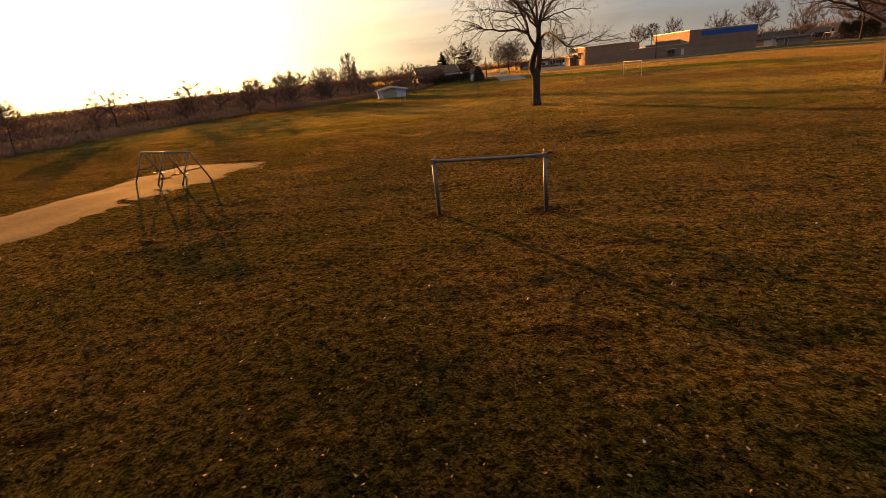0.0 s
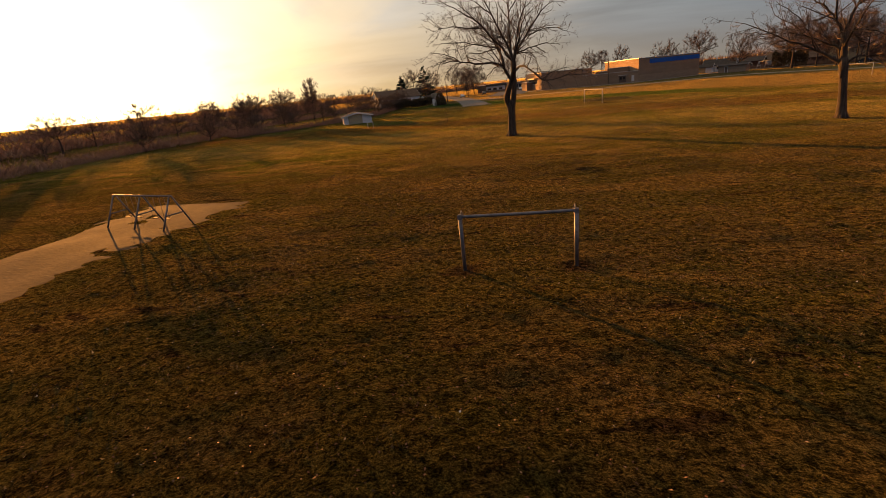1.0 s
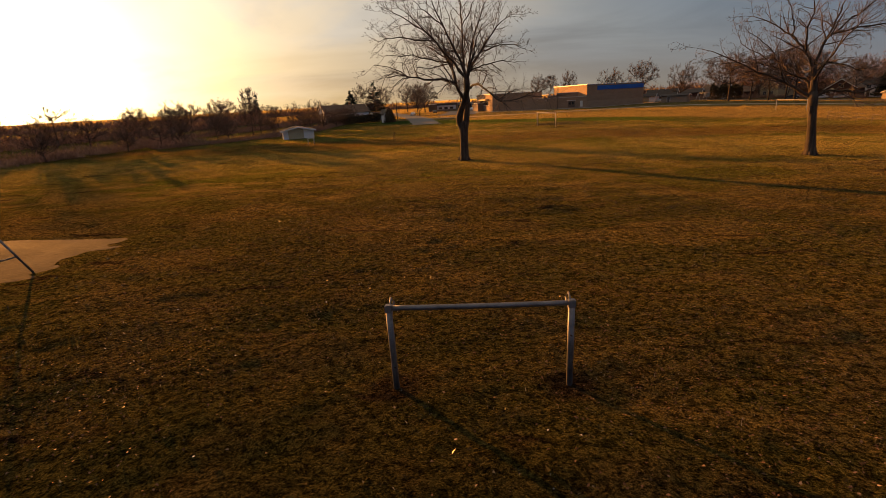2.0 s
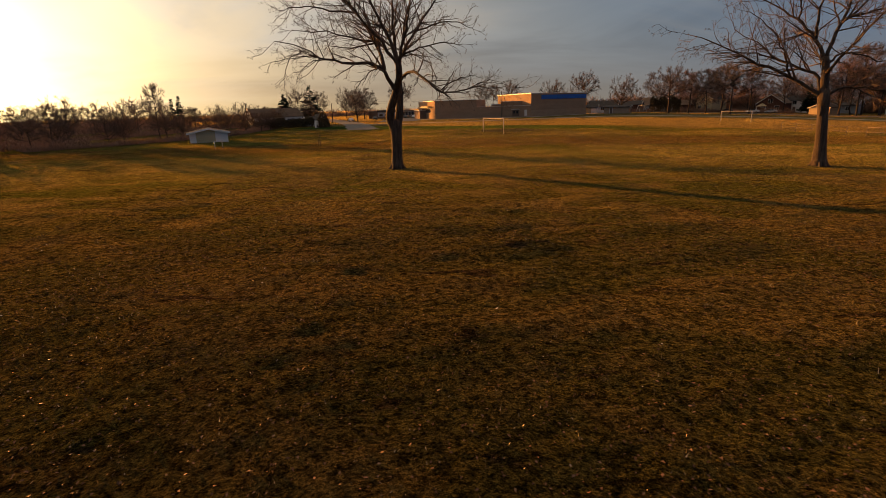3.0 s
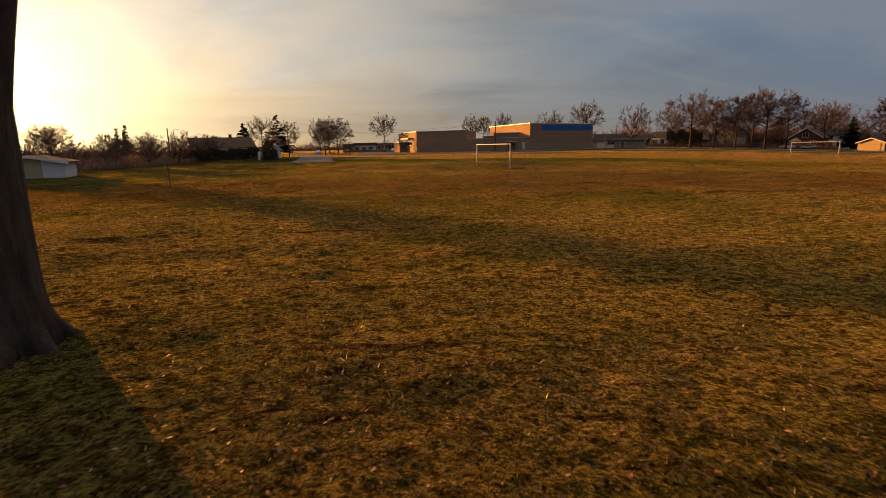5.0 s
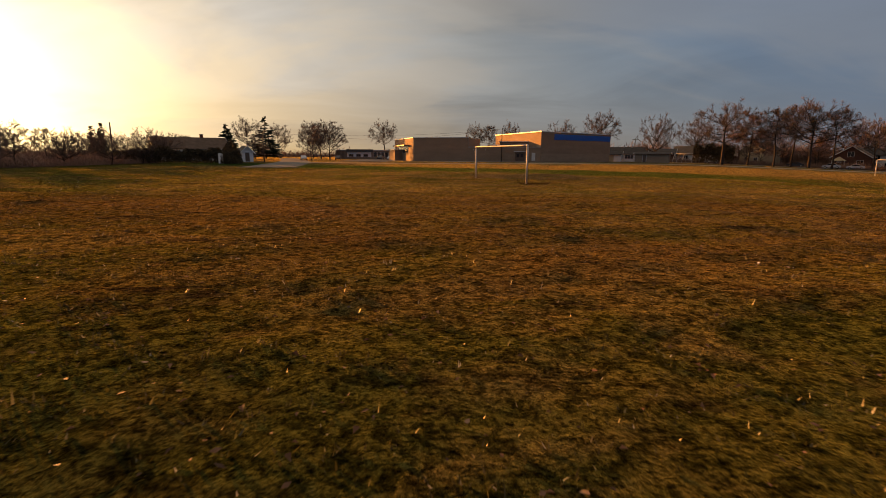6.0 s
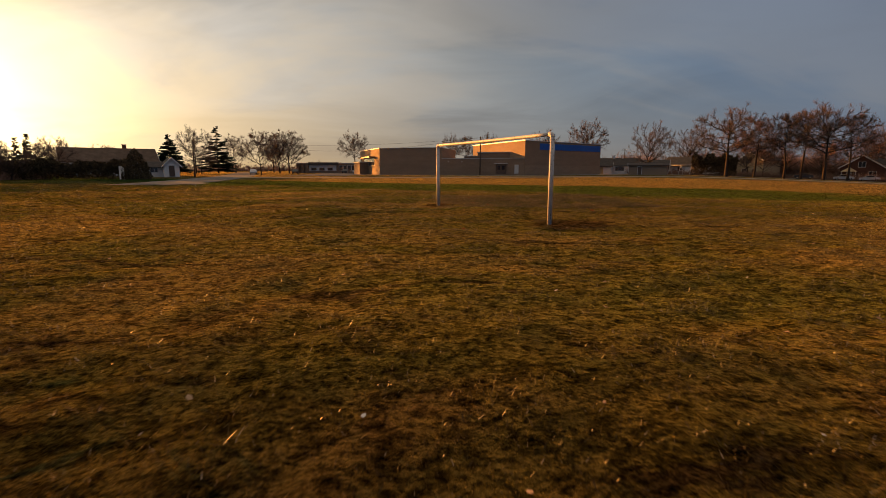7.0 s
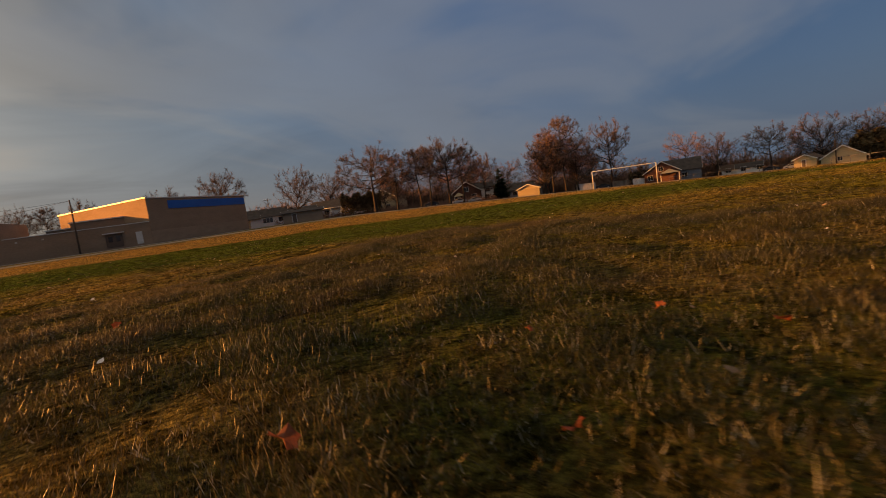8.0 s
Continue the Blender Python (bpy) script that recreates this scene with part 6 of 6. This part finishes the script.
def thinned(x, y):
    """Short mown grass in the belt across the pitch and up to the track."""
    u = y + 0.7 * x
    r = np.random.RandomState(71).uniform(0, 1, len(x))
    return r > np.where((u > 41) & (u < 60) & (x < 30), 0.85, np.where(u >= 60, 0.65, 0.0))


def inside(x, y, x0, x1, y0, y1):
    return (x > x0) & (x < x1) & (y > y0) & (y < y1)


blades("close_grass", "fine dense winter grass blades", 1.2, 10.5, 25.2, 34.5, 560000, 0.064, 0.0024, 4)
blades("near_grass", "short dry winter grass blades", -6, 15, -4, 44, 760000, 0.056, 0.0034, 1, lambda x, y: ~inside(x, y, 1.2, 10.5, 25.2, 34.5) & thinned(x, y))
blades("field_grass", "short worn grass in tufts", -17, 22, -68, 58, 680000, 0.062, 0.0095, 2, lambda x, y: ~inside(x, y, -6, 15, -4, 44) & thinned(x, y))
blades("far_grass", "tufted grass across the far field", -46, 90, -100, 110, 350000, 0.075, 0.030, 3, lambda x, y: ~inside(x, y, -17, 22, -68, 58) & (x > -23 - 0.3 * np.maximum(0, y)) & (y < 88 + 0.1 * x) & thinned(x, y))


def leaf_outline(size):
    pts = []
    for i in range(11):
        a = radians(-150 + 30 * i)
        r = size * (0.9 if i % 2 == 1 else 0.66)
        pts.append((math.sin(a) * r, math.cos(a) * r))
    return pts + [(0.0, -size * 0.9)]


def maple_leaf(x, y, size, turn, tilt):
    bm = bmesh.new()
    size *= 0.8
    o = leaf_outline(size)
    mid = bm.verts.new((0, 0, 0.25 * size))
    vs = [bm.verts.new((px, py, 0.34 * size * math.sin(i * 2.1) ** 2 + 0.75 * size * (px / size) ** 2)) for i, (px, py) in enumerate(o)]
    for i in range(len(vs)):
        bm.faces.new((mid, vs[i], vs[(i + 1) % len(vs)]))
    me = bpy.data.meshes.new("fallen_leaf")
    bm.to_mesh(me)
    bm.free()
    me.materials.append(M_REDLEAF)
    ob = tagged(new("fallen_leaf", me), "curled red fallen leaf lying in the grass", "leaf", "fallen leaves")
    ob.matrix_basis = pose(x, y, ground_z(x, y) + 0.045, tilt, tilt * 0.6, turn)


for x, y, size, turn, tilt in ((2.77, 27.37, 0.085, 30, 25), (3.35, 26.67, 0.060, 140, 35), (6.23, 22.28, 0.11, 80, 30), (4.12, 27.4, 0.04, 10, 20), (4.81, 27.01, 0.05, 200, 30), (4.61, 26.41, 0.05, 70, 25), (2.99, 30.97, 0.06, 300, 35), (3.27, 25.16, 0.05, 20, 15), (1.56, 18.08, 0.07, 110, 25), (7.31, 20.8, 0.07, 15, 20), (-0.48, -37.43, 0.10, 50, 20)):
    maple_leaf(x, y, size, turn, tilt)


def scatter(name, label, category, material, n, size, seed, area):
    rng = np.random.RandomState(seed)
    v, f = [], []
    for _ in range(n):
        x, y = rng.uniform(area[0], area[1]), rng.uniform(area[2], area[3])
        s = size * rng.uniform(0.5, 1.4)
        z = ground_z(x, y) + 0.02
        a = rng.uniform(0, 6.28)
        c, q = math.cos(a), math.sin(a)
        b = len(v)
        for px, py, pz in ((-1, -0.6, 0.1), (0, -0.75, 0.5), (1, 0, 0.9), (0.1, 0.7, 0.55), (-0.9, 0.5, 0.2)):
            v.append((x + s * (px * c - py * q), y + s * (px * q + py * c), z + s * pz * rng.uniform(0.4, 1.2)))
        f += [(b, b + 1, b + 4), (b + 1, b + 3, b + 4), (b + 1, b + 2, b + 3)]
    me = bulk_mesh(name, v, f)
    me.materials.append(material)
    tagged(new(name, me), label, category, kind="stuff")


def leaf_litter(name, label, count, size, seed, area, rings):
    """Dead leaves, each a bent flake of two triangles, thickest round the trees."""
    rng = np.random.RandomState(seed)
    x, y = rng.uniform(area[0], area[1], count), rng.uniform(area[2], area[3], count)
    for cx, cy, r, share in rings:
        k = rng.uniform(0, 1, count) < share
        a, q = rng.uniform(0, 2 * math.pi, count), r * np.sqrt(rng.uniform(0, 1, count))
        x, y = np.where(k, cx + np.cos(a) * q, x), np.where(k, cy + np.sin(a) * q, y)
    patch = np.sin(x * 0.31 + 1.2 * np.sin(y * 0.17)) + np.sin(y * 0.37 + 1.5 * np.sin(x * 0.23)) + rng.uniform(-1.6, 1.6, count)
    x, y = x[patch > -0.4], y[patch > -0.4]
    n = len(x)
    s = size * rng.uniform(0.5, 1.5, n)
    a = rng.uniform(0, 2 * math.pi, n)
    d, e = np.stack((np.cos(a), np.sin(a), rng.uniform(-0.2, 0.5, n)), -1), np.stack((-np.sin(a), np.cos(a), rng.uniform(-0.3, 0.3, n)), -1)
    c = np.stack((x, y, height(x, y) + 0.012 + rng.uniform(0, 0.03, n)), -1)
    v = np.empty((n, 4, 3))
    v[:, 0], v[:, 2] = c - d * s[:, None], c + d * s[:, None]
    lift = np.stack((0 * x, 0 * x, s * rng.uniform(-0.1, 0.8, n)), -1)
    v[:, 1], v[:, 3] = c + e * (s * 0.6)[:, None] + lift, c - e * (s * 0.6)[:, None] + lift
    q = np.arange(n)[:, None] * 4
    tri = np.concatenate((q + np.array((0, 1, 2)), q + np.array((0, 2, 3))))
    me = bulk_mesh(name, v.reshape(-1, 3), tri)
    me.materials.append(M_LEAFLITTER)
    tagged(new(name, me), label, "leaves", kind="stuff")


leaf_litter("leaf_litter", "brown dead leaves trodden into the grass", 70000, 0.026, 12, (-16, 18, -80, 4), ((-6, -58, 16, 0.35), (-8, -25, 14, 0.3)))
scatter("fallen_leaves", "dry tan leaves strewn over the grass", "leaves", M_TANLEAF, 2000, 0.024, 9, (-22, 26, -80, 55))
scatter("paper_scraps", "pale scraps and bits scattered in the grass", "litter", M_LITTER, 320, 0.022, 10, (-20, 26, -80, 50))
